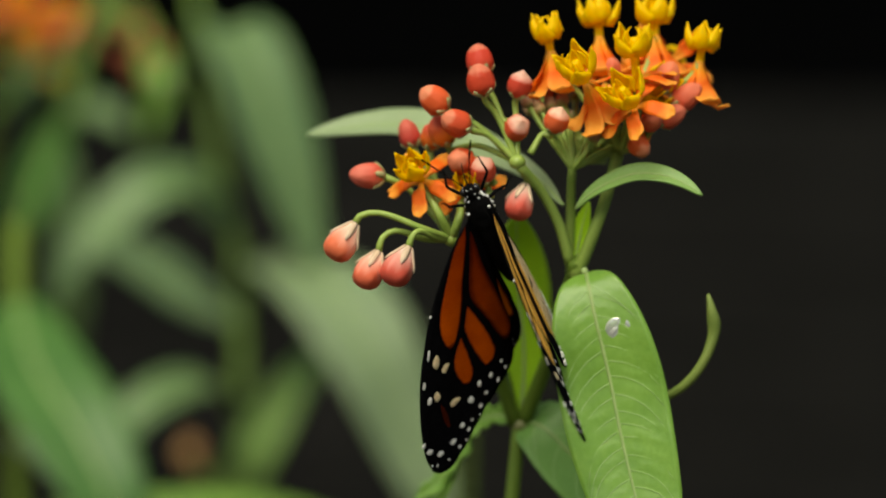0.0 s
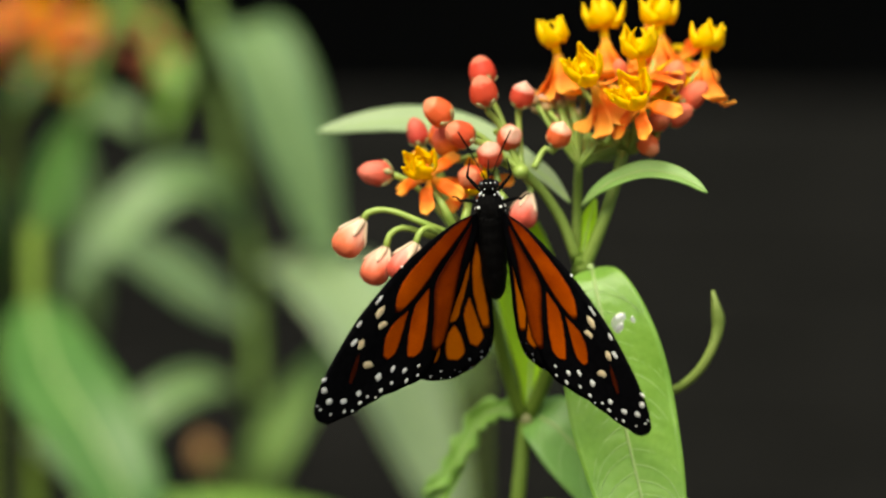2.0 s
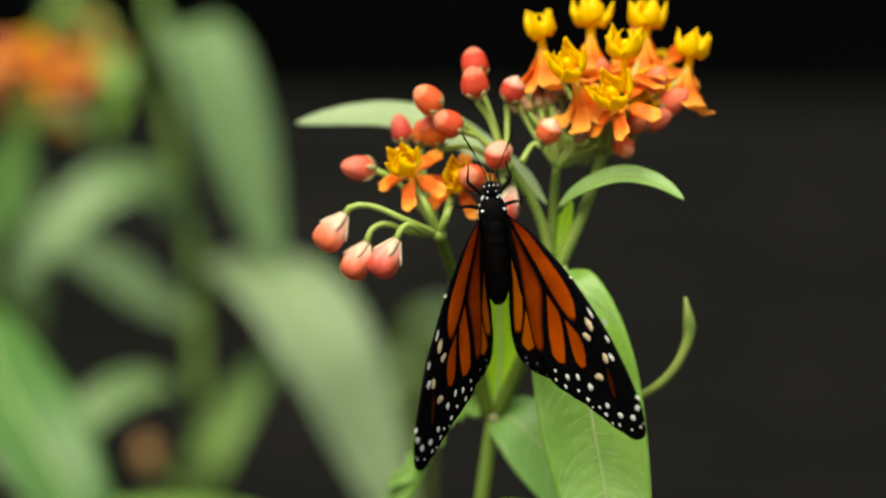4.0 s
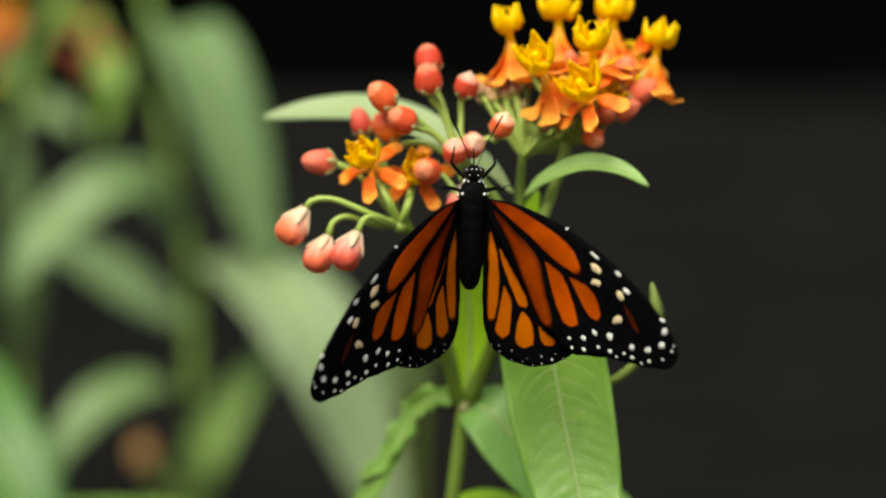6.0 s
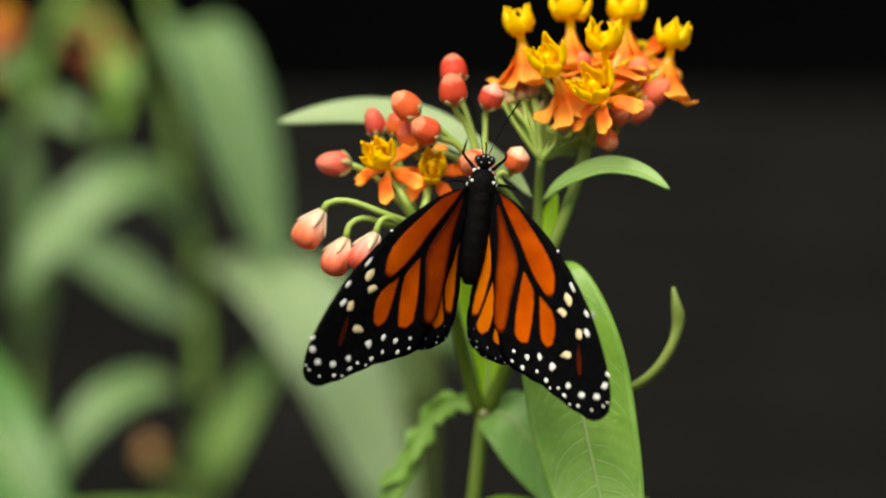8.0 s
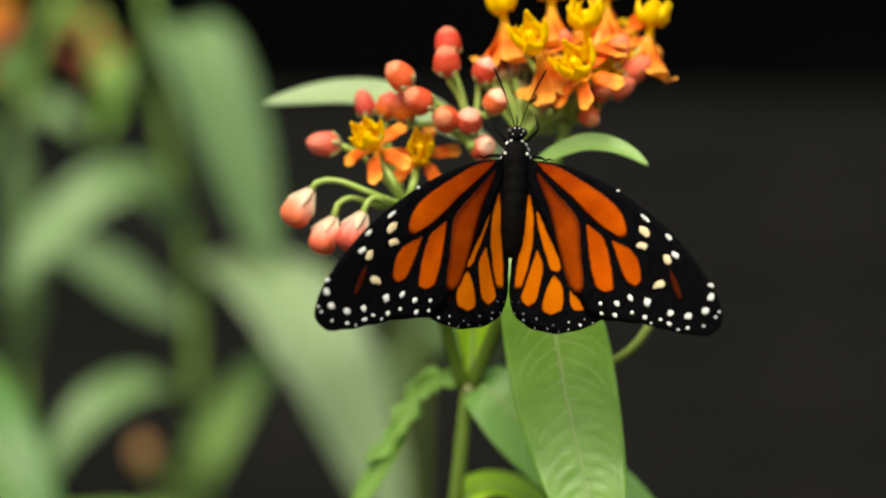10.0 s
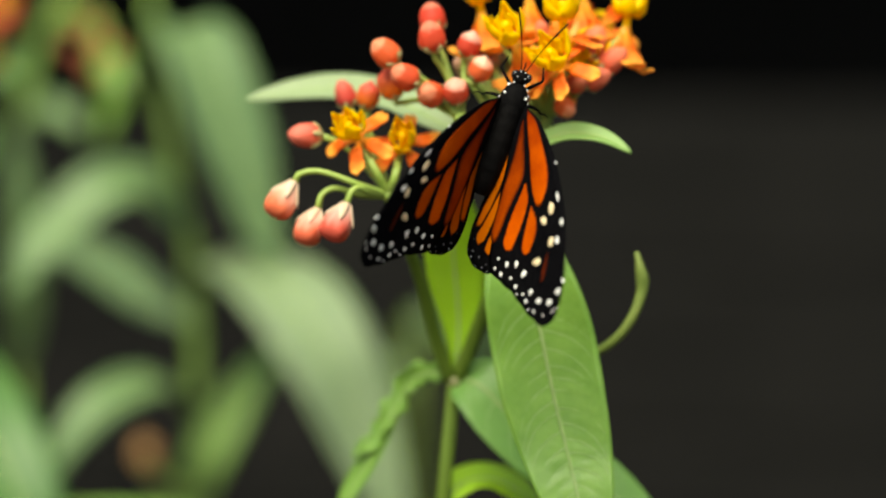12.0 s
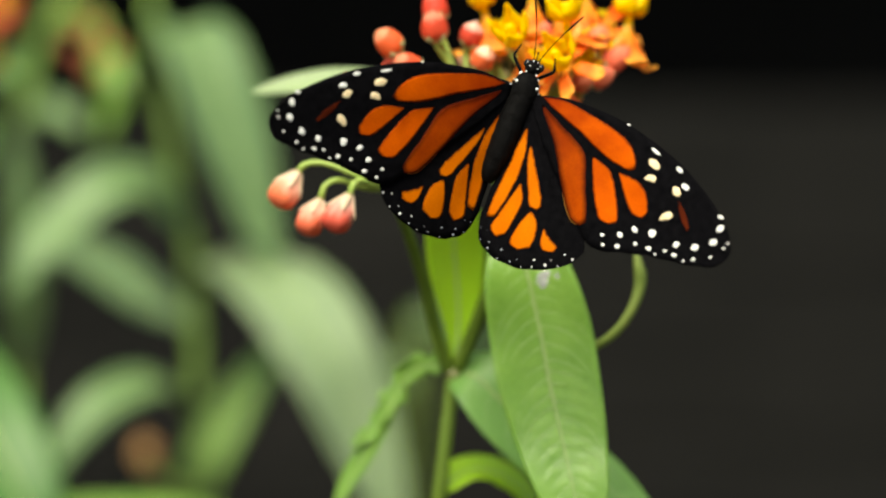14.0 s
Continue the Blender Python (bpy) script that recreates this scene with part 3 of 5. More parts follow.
rod("pedicel", [FORK, (-13.5, -1, 15.2), (-16.7, 2, 20.8), (-18.1, 1, 22.9)], [0.9, 0.85, 0.8], PEDICEL, plant, steps=10)
flower(plant, (-17.2, 0, 22.2), (-0.38, -0.78, 0.52), "spread", "yellow", spin=20, size=1.06, crown=1.1, stalk=2.2, label="orange milkweed flower with a yellow corona")
rod("pedicel", [FORK, (-9.5, -1, 14.1), (-8.8, 4, 18.1), (-8.1, 5, 20.8)], [0.9, 0.85, 0.8], PEDICEL, plant, steps=10)
flower(plant, (-7.7, 4, 20.6), (-0.08, -0.85, 0.46), "spread", "deep", spin=50, size=1.02, crown=1.1, label="orange milkweed flower with a deep yellow corona")

gathers("left", before)

# middle umbel: coral buds on green stalks
before = set(plant.children)
MID = (4.4, 2, 25.4)
MID_BUDS = [
    ((-1.4, 6, 46.8), (-0.1, 0.1, 1), "red", 0.93), ((-1.6, -1, 42.4), (-0.15, -0.3, 1), "red", 0.97), ((-11.2, 0, 39.3), (-0.75, -0.2, 0.7), "red", 0.97),
    ((-7.2, -2, 34.2), (-0.8, -0.4, 0.45), "red", 0.93), ((-10.2, 6, 33), (-0.3, -0.4, 0.9), "opening", 0.95), ((-2.1, 0, 30.6), (-0.4, -0.9, 0.15), "red", 0.93),
    ((3.3, 0, 31.3), (-0.05, -0.6, 0.75), "capped", 0.92), ((6.3, 3, 41), (0.3, -0.4, 0.85), "capped", 0.88), ((10.2, 0, 31.7), (0.35, -0.5, 0.75), "capped", 0.88), ((7, 2, 24.1), (0.3, -0.75, 0.4), "capped", 0.9),
    ((4.6, 4, 18), (-0.35, -0.3, -0.9), "pale", 0.9)]
MID_PAIRS = []
bm = bmesh.new()
ball(bm, MID, (1.7, 1.7, 1.5))
part("umbel_knot", bm, PEDICEL, plant)
for c, way, kind, size in MID_BUDS:
    w = Vector(way).normalized()
    base = Vector(c) - w * 3.4 * size
    mid = Vector(MID).lerp(base, 0.55) + Vector((0, 1, 1.5))
    stalk = rod("pedicel", [MID, mid, base - w * 1.2, base + w * 0.3], [0.75, 0.65, 0.6, 0.75], PEDICEL, plant, steps=10, seg=7)
    MID_PAIRS.append((stalk, bud(plant, base, way, kind, size, spin=spin_of(c))))

gathers("middle", before)

# umbel to the right: nine open flowers, dusky buds and many young buds
before = set(plant.children)
RIGHT = (22.2, 10, 27.4)
for join, way, kind, spin in (
        ((8.2, 11, 48.7), (-0.16, -0.15, 1), "reflexed", 10), ((18.4, 16, 51.8), (-0.05, 0.0, 1), "reflexed", 30), ((29.8, 16, 52), (0.02, 0.0, 1), "reflexed", 55),
        ((25.2, 1, 42.4), (-0.05, -0.32, 1), "spread", 5), ((14.8, -2, 41.6), (-0.45, -0.6, 0.8), "reflexed", 22), ((24.3, -4, 36.6), (-0.5, -0.62, 0.6), "spread", 40),
        ((38.6, 9, 46.2), (0.18, -0.12, 1), "reflexed", 48), ((27.5, 9, 38.5), (0.6, -0.55, 0.35), "spread", 12),
        ((33.0, 20, 46.0), (0.05, 0.98, -0.15), "spread", 30)):
    w = Vector(way).normalized()
    base = Vector(join) - w * 0.8
    mid = Vector(RIGHT).lerp(base, 0.5) + Vector((0, 0, 1.0)) - w
    rod("pedicel", [RIGHT, mid, base - w * 1.6, base], [0.75, 0.7, 0.65, 0.8], PEDICEL, plant, steps=10, seg=7)
    flower(plant, join, way, kind, "yellow", spin=spin, size=(1.12 if join[1] < 12 else 1.22) if way[1] > -0.5 else 1.14, crown=1.1 if way[1] > -0.25 else 1.2, stalk=4.4 if join[2] == 42.4 else 1.6, label="orange milkweed flower with a yellow corona")
for c, way, kind, size in (
        ((31.5, 8, 41.6), (0.4, -0.1, 0.9), "dusky", 1.05), ((35.4, 7, 38), (0.7, -0.1, 0.6), "dusky", 1.0), ((32.2, 5, 34.2), (0.6, -0.3, 0.3), "dusky", 0.9),
        ((25.9, 5, 28.3), (0.4, -0.5, -0.5), "red", 0.75), ((21, 10, 44.1), (-0.1, -0.3, 0.9), "dusky", 0.65), ((28.4, 4, 33.2), (0.3, -0.6, 0.2), "dusky", 0.8)):
    w = Vector(way).normalized()
    base = Vector(c) - w * 3.2 * size
    rod("pedicel", [RIGHT, Vector(RIGHT).lerp(base, 0.6) + Vector((0, 1, -1)), base - w, base + w * 0.3], [0.7, 0.6, 0.6, 0.7], PEDICEL, plant, steps=8, seg=6)
    bud(plant, base, way, kind, size, spin=spin_of(c), label="small dusky red bud")

gathers("right", before)

# young umbel between them
YOUNG = (12.9, 7, 23.8)
rng = random.Random(4)
for k in range(46):
    c = Vector((4.1, 0, 38.8)).lerp(Vector((12.5, 4, 38)), (k % 7) / 6) if k < 16 else Vector((9.7, 2, 33.5)).lerp(Vector((22.7, -2, 32.4)), (k - 16) / 13) if k < 30 else Vector((13.7, 3, 29.2)).lerp(Vector((25, 0, 27.8)), (k - 30) / 15)
    c = c + Vector((rng.uniform(-1.6, 1.6), rng.uniform(6, 24), rng.uniform(-3.2, 2.2)))
    w = (c - Vector(YOUNG)).normalized()
    base = c - w * 2
    rod("pedicel", [YOUNG, Vector(YOUNG).lerp(base, 0.5) + Vector((rng.uniform(-1, 1), -1, 0.5)), base - w, base + w * 0.2], [0.6, 0.5, 0.5, 0.6], PEDICEL, plant, steps=8, seg=6)
    bud(plant, base, w, "young", rng.uniform(0.7, 1.0) if k < 16 else rng.uniform(0.45, 0.8), spin=rng.uniform(0, 72), label="young dull pink bud" if k < 16 else "tiny green-pink bud") if k < 30 else bud(plant, base, w, "green", rng.uniform(0.4, 0.7), label="tiny green bud")

# leaves of this plant
leaf(plant, [(15.9, 9, 2.6), (16.5, 6, -0.6), (18.0, 4, -7.6), (20.6, 3, -18.5), (22.9, 1, -30.1), (25.9, -2, -42.9), (28.3, -5, -53.3), (30.8, -8, -68)], 21.4, (-0.1, -1, 0.25), LEAF_HANG,
     fold=0.13, ripple=0.3, blunt=0.55, widest=0.38, veins=20, label="broad fresh green leaf hanging down, glossy with pale veins", seed=2, rib=0.42, steps=140, quilt=0.12)
leaf(plant, [(11.2, 10, 16.4), (5.9, 16, 22), (-2.8, 24, 27.1), (-10.9, 30, 31.3), (-21.4, 36, 33.6), (-31.5, 40, 33.4), (-42.5, 42, 31.7)], 8.8, (0.2, -0.9, 0.8), LEAF_PALE,
     fold=0.25, blunt=0.7, widest=0.55, label="long pale leaf seen from its underside", seed=5, rib=0.35)
small_leaf = leaf(plant, [(13.6, 6, 15.6), (16.5, 4, 18.6), (21, 2, 21.2), (26, 0, 22.7), (31, -2, 22.3), (35, -3, 20.8), (38.6, -4, 18.4)], 4.6, (-0.2, -0.85, 0.8), LEAF_LIGHT,
     fold=0.3, blunt=0.75, widest=0.5, label="small pale green leaf with a drooping tip", seed=8, rib=0.3)
leaf(plant, [(2.9, 36, -27.3), (3.6, 37, -19), (3.4, 37, -11.8), (2.4, 36, -1.2), (1.9, 34, 8.3), (2.1, 31, 15)], 13.3, (0.3, -1, 0.2), LEAF_YOUNG,
     fold=0.2, blunt=0.7, widest=0.6, label="yellow-green leaf lit through from behind", seed=11, rib=0.4)
leaf(plant, [(3.4, 36, -28.5), (8.1, 32, -30), (15.1, 30, -36.9), (24.2, 29, -45.2), (35.2, 28, -52.3), (47.4, 28, -61.3)], 16.7, (0.1, -1, 0.5), LEAF_FRESH,
     fold=0.1, blunt=0.5, widest=0.35, veins=8, label="broad green leaf behind the hanging one", seed=14, rib=0.4)
leaf(plant, [(1.4, 36, -27.8), (-2.6, 42, -27.8), (-6.6, 45, -29.8), (-10, 46, -35.6), (-14.7, 46, -42.8), (-19.6, 46, -46.2)], 5.2, (-0.6, -0.8, 0.3), LEAF,
     fold=0.5, ripple=0.6, blunt=0.5, edge_wave=0.3, label="ragged curling leaf with chewed edges", seed=17, rib=0.35)
leaf(plant, [(-10, 46, -36.2), (-13.3, 46, -42.8), (-16.5, 46, -48.5), (-20, 46, -54.3), (-23, 46, -61.3)], 4.6, (-0.4, -0.9, 0.4), LEAF, fold=0.5, blunt=0.6, label="narrow folded leaf", seed=19, rib=0.35)
leaf(plant, [(0.6, 36, -55.5), (4.9, 40, -51.5), (10.8, 42, -51), (17.3, 42, -54.2), (22, 42, -60.3)], 10.5, (0, -0.5, 1), LEAF_YOUNG, fold=0.2, label="bright green lower leaf", seed=21, rib=0.35)
leaf(plant, [(13.8, 13, 1.9), (14.1, 14, 5.9), (15.2, 14, 11.7), (16.5, 13, 17.3)], 4.6, (-0.5, -0.8, 0.1), LEAF_YOUNG, fold=0.3, label="small upright yellow-green leaf", seed=23, rib=0.3)
rod("young_leaf", [(25.1, 14, -24.5), (32.3, 10, -22.2), (37, 8, -18.7), (40.2, 7, -13.8), (41.7, 7, -8.6), (41.1, 6, -4.5), (40.4, 6, -1.3)], [0.7, 0.85, 0.95, 1.0, 1.05, 1.45, 0.35], CURL, plant,
    "narrow curled young leaf rising like a hook", steps=26, seg=9)
rod("leaf_stalk", [(13.9, 10, 5.0), (14.8, 10.5, 4.2), (15.9, 9, 2.6)], [1.0, 0.9, 0.7], RIB, plant, steps=6)

# raised glossy patches that stand in for the white sheen on the wet hanging leaf
for c, r in (((22.0, 3.35, -8.5), (2.2, 0.3, 2.6)), ((24.6, 3.0, -8.0), (1.3, 0.3, 1.8)), ((22.9, 3.9, -5.4), (2.1, 0.3, 1.5)), ((26.0, 3.0, -5.6), (0.6, 0.3, 0.5)), ((21.6, 3.3, -9.2), (0.9, 0.4, 1.1)), ((23.6, 3.1, -10.2), (0.7, 0.35, 0.6))):
    bm = bmesh.new()
    ball(bm, c, r, 36, 20)
    for v in bm.verts:
        v.co += Vector((noise.noise(v.co * 420), 0.35 * noise.noise(v.co * 1100), noise.noise(v.co * 420 + Vector((9, 9, 9))))) * 0.4 * MM
    part("water_bead", bm, WET_SHEEN, plant, "glossy patch that stands in for the white sheen on the wet leaf")

# ---- the butterfly; its space: x to its right, y to its head, z to its back ----
butterfly = new("butterfly")
tagged(butterfly, "orange and black butterfly with white-spotted wing edges", "butterfly")
bm = bmesh.new()
ball(bm, (0, 0.3, 0), (2.9, 4.4, 2.4), 20, 14)
part("thorax", bm, FUR, butterfly, "black furry thorax")
hairs = random.Random(9)
bm = bmesh.new()
for k in range(700):
    a, b = hairs.uniform(0, 2 * math.pi), hairs.uniform(-1, 1)
    c = math.sqrt(1 - b * b)
    on_tail = k >= 420
    root = Vector((2.85 * c * math.cos(a), 0.3 + 4.3 * b, 2.35 * c * math.sin(a)))
    if on_tail:
        root = Vector((2.6 * math.cos(a), -10 + 7.5 * b, 2.4 * math.sin(a)))
    out = Vector((root.x, 0, root.z)).normalized() * 0.7 + Vector((hairs.uniform(-0.3, 0.3), -0.8, hairs.uniform(-0.3, 0.3)))
    side = out.cross(Vector((0, 1, 0.3))).normalized() * 0.05
    length = hairs.uniform(0.4, 0.8) if on_tail else hairs.uniform(0.6, 1.3)
    bm.faces.new([bm.verts.new(q * MM) for q in (root - side, root + side, root + out * length)])
tagged(part("fur", bm, FUR, butterfly, "fine dark hairs"), kind="stuff")
bm = bmesh.new()
tube(bm, [(0, -0.5, -0.1), (0, -8, 0.1), (0, -12, 0), (0, -16, -0.4), (0, -18.8, -0.9)], [2.5, 2.7, 2.62, 2.74, 2.66, 2.75, 2.64, 2.7, 2.56, 2.56, 2.34, 2.2, 1.9, 1.2], steps=52, seg=16)
part("abdomen", bm, FUR, butterfly, "slender black abdomen")
bm = bmesh.new()
ball(bm, (0, 5.6, 0), (1.7, 1.7, 1.5), 16, 12)
head = part("head", bm, FUR, butterfly, "small black head with white dots")
for s in (-1, 1):
    bm = bmesh.new()
    ball(bm, (1.35 * s, 6.0, 0.1), (0.8, 0.95, 0.95), 12, 10)
    part("eye", bm, EYE_MAT, head)
    rod("antenna", [(0.5 * s, 7.0, 0.6), (1.6 * s, 10.5, 1.6), (3.2 * s, 14.5, 2.4), (5.2 * s, 18.6, 2.6)], [0.12, 0.09, 0.09, 0.2, 0.16], FUR, head, "thin clubbed antenna", steps=18, seg=6)
for x, y, z, r in ((2.2, 1.8, 1.66, 0.4), (1.1, 4.3, 1.3, 0.26), (0.45, 6.8, 1.05, 0.2), (0.8, 5.6, 1.32, 0.18), (1.6, 3.8, -1.1, 0.34), (1.9, 2.6, -1.5, 0.34), (2.0, 1.0, -1.5, 0.36), (2.0, 1.6, -1.5, 0.38), (2.3, -0.8, -1.0, 0.4), (1.7, 0.2, -1.9, 0.38), (1.0, 4.9, -1.2, 0.28), (1.3, 6.4, -0.9, 0.2)):
    for s in (-1, 1):
        bm = bmesh.new()
        ball(bm, (x * s, y, z), (r * 0.8, r * 0.85, r * 0.75), 8, 6)
        part("white_dot", bm, WHITE, butterfly)
flank = random.Random(21)
for row, (y, low_end) in enumerate(((3.6, 3), (2.3, 4), (1.0, 4), (-0.4, 4), (-1.8, 3))):
    for k in range(low_end):
        a = radians(-8 - 24 * k - 10 * (row % 2) + flank.uniform(-4, 4))
        ring = math.sqrt(1 - ((y - 0.3) / 4.4) ** 2)
        for s in (-1, 1):
            bm = bmesh.new()
            ball(bm, (2.85 * ring * math.cos(a) * s, y + flank.uniform(-0.25, 0.25), 2.35 * ring * math.sin(a)), (0.34, flank.uniform(0.34, 0.5), 0.34), 8, 6)
            part("white_dot", bm, WHITE, butterfly)
for s in (-1, 1):
    rod("leg", [(1.2 * s, 3.4, -1.6), (2.6 * s, 4.9, -2.0), (3.9 * s, 6.2, -2.6), (4.3 * s, 6.9, -2.8), (4.0 * s, 8.2, -3.8), (3.7 * s, 9.6, -4.8)], [0.4, 0.4, 0.36, 0.28, 0.18, 0.12], FUR, butterfly, "thin black leg", steps=20, seg=6)
    rod("leg", [(1.4 * s, 0.8, -2.0), (3.8 * s, 1.2, -3.2), (5.6 * s, 1.0, -4.2), (6.0 * s, 0.6, -4.6), (7.0 * s, 0.9, -6.2), (7.8 * s, 0.6, -7.0)], [0.4, 0.4, 0.36, 0.26, 0.18, 0.12], FUR, butterfly, "thin black leg", steps=18, seg=6)
rod("proboscis", [(0, 7.2, -0.4), (0, 8.6, -1.4), (0, 9.2, -3.4), (0, 9.0, -5.4)], [0.16, 0.13, 0.1], FUR, head, steps=10, seg=5)


def swell(u, v):
    """The gentle pleats and camber of a wing, in mm."""
    a = math.atan2(v - 2, abs(u) + 6)
    return 0.16 * math.sin(a * 17) * min(math.hypot(u, v) / 20, 1) - 0.0009 * (abs(u) - 20) ** 2 + 0.36


def wing_skin(lead, trail, sign, lift, n=40, m=14):
    a, b = spline([(*p, 0) for p in lead], n), spline([(*p, 0) for p in trail], n)
    grid = []
    for i, (p, q) in enumerate(zip(a, b)):
        row = []
        q = q + (q - p).normalized() * (0.28 * abs(math.sin(i * 0.9)) - 0.14) if i < n - 1 else q
        for k in range(m + 1):
            w = p.lerp(q, k / m)
            row.append(Vector((w.x * sign, w.y, swell(w.x, w.y) + lift)))
        grid.append(row)
    bm = bmesh.new()
    sheet(bm, grid, 0.16)
    return bm


def cell(one, other, sign, lift, grow=0.0):
    """One coloured field between veins, from its base to its outer end; its two sides run from and to about the same places."""
    n, m = 18, 8
    a, b = spline([(*p, 0) for p in one], n), spline([(*p, 0) for p in other], n)
    a[0] = b[0] = (a[0] + b[0]) / 2
    grid = []
    for i, (p, q) in enumerate(zip(a, b)):
        out = (p - q).normalized() * grow if (p - q).length > 1e-6 else Vector((0, 0, 0))
        ragged = [0.16 * noise.noise(Vector((w.x * 1.6, w.y * 1.6, lift + 3 * side))) for side, w in ((0, p), (1, q))]
        edge = (p - q).normalized() if (p - q).length > 0.3 else Vector((0, 0, 0))
        row = []
        for k in range(m + 1):
            w = (p + out + edge * ragged[0]).lerp(q - out - edge * ragged[1], k / m)
            row.append(Vector((w.x * sign, w.y, swell(w.x, w.y) + lift)))
        grid.append(row)
    bm = bmesh.new()
    sheet(bm, grid, 0.05)
    rim = bm.verts.layers.float.new("rim")
    for index, vert in enumerate(bm.verts):
        i, k = divmod(index % ((n + 1) * (m + 1)), m + 1)
        across = (grid[i][0] - grid[i][m]).length * min(k, m - k) / m
        ends = min((grid[i][k] - grid[0][k]).length * 0.5, (grid[i][k] - grid[n][k]).length)
        vert[rim] = min(across, ends)
    return bm


def spot(u, v, r, long, turn, sign, lift):
    """A scale patch that shows on both sides of the wing."""
    bm = bmesh.new()
    ball(bm, (0, 0, 0), (r * long, r, 0.17), 10, 6, Matrix.Rotation(radians(turn), 3, "Z"))
    for p in bm.verts:
        ragged = 0.94 + 0.4 * noise.noise(Vector((p.co.x / MM * 0.9 + u, p.co.y / MM * 0.9 + v, 0)) * 1.3)
        ragged *= 1 + 0.22 * abs(math.sin(2 * math.atan2(p.co.y * long, p.co.x)))
        p.co.x, p.co.y = p.co.x * ragged, p.co.y * ragged
        p.co = Vector(((p.co.x / MM + u) * sign, p.co.y / MM + v, p.co.z / MM + swell(u, v) + lift)) * MM
    return bm


LEAD = [(0, 0.5), (7, 1.7), (14.4, 1.4), (20, 0.6), (26.6, -1.2), (33.6, -3.8), (39.3, -6.9), (44.2, -10.3), (47.9, -13.8), (49.7, -17.1)]
TRAIL = [(0.2, -1.5), (6, -9), (14, -17.5), (21.0, -24.2), (24.5, -24.9), (29, -24.0), (34, -23.0), (39, -22.6), (44, -22.0), (47.6, -21.0), (49.4, -19.0), (49.7, -17.1)]
HIND_LEAD = [(x * 0.97, y * 0.95) for x, y in [(0.3, -0.5), (8, -7.5), (16, -15.2), (22.4, -21.6), (24.4, -25.2)]]
HIND_TRAIL = [(x * 0.97, y * 0.95) for x, y in [(-0.4, -2), (-0.3, -11), (-0.2, -20), (0.2, -25.5), (1.0, -29.5), (2.8, -32.2), (5.6, -33.7), (9.8, -34.1), (13.9, -33.6), (17, -32.4), (20.3, -30.6), (23.0, -28.0), (24.4, -25.2)]]
CELLS = [([(1.8, 0.7), (7.4, 1.0), (14.3, -0.4), (18.9, -1.6), (22.6, -3.3), (24.9, -5.6), (25.6, -7.8)], [(1.8, 0.7), (4.2, -0.6), (8.4, -2.4), (12.7, -4.1), (16.8, -6.2), (20.7, -7.6), (24.6, -8.3)]),
         ([(2.2, -0.9), (8.9, -4.4), (14.2, -7.5), (16.6, -13.0), (18.8, -18.2), (19.6, -20.6)], [(2.2, -0.9), (3.9, -3.2), (7.6, -7.5), (11.9, -14.6), (14.5, -18.7), (16.5, -21.0), (18.9, -21.4)]),
         ([(16.2, -7.7), (20.5, -9.4), (23.0, -12.7), (25.6, -17.9), (25.5, -18.9)], [(16.2, -7.7), (18.0, -12.2), (20.1, -16.2), (22.2, -19.1), (24.6, -19.4)]),
         ([(22.5, -9.2), (27.2, -10.0), (29.7, -12.1), (31.0, -15.3)], [(22.5, -9.2), (25.7, -13.6), (28.1, -16.1), (30.4, -16.3)])]
HIND_CELLS = [([(3.5, -8.8), (6.2, -12.2), (9.8, -17.0), (11.0, -19.2)], [(3.5, -8.8), (4.2, -11.8), (6.8, -16.6), (8.7, -19.7), (10.5, -20.0)]),
              ([(1.2, -5.7), (3.1, -10.5), (3.9, -16.0), (3.4, -21.5), (2.8, -24.8)], [(1.2, -5.7), (1.0, -9.0), (1.1, -15.0), (1.1, -21.0), (1.5, -25.2)]),
              ([(5.1, -16.3), (6.9, -19.2), (7.0, -22.5), (6.5, -26.8)], [(5.1, -16.3), (4.4, -19.5), (3.6, -23.5), (3.2, -26.8), (5.2, -28.0)]),
              ([(9.6, -20.6), (11.7, -22.4), (12.5, -25.0), (12.5, -27.4)], [(9.6, -20.6), (8.8, -22.6), (8.2, -25.0), (8.2, -27.9), (10.4, -28.6)]),
              ([(13.4, -22.8), (15.5, -24.2), (17.6, -25.0)], [(13.4, -22.8), (14.0, -25.4), (15.0, -26.6), (17.2, -26.2)])]
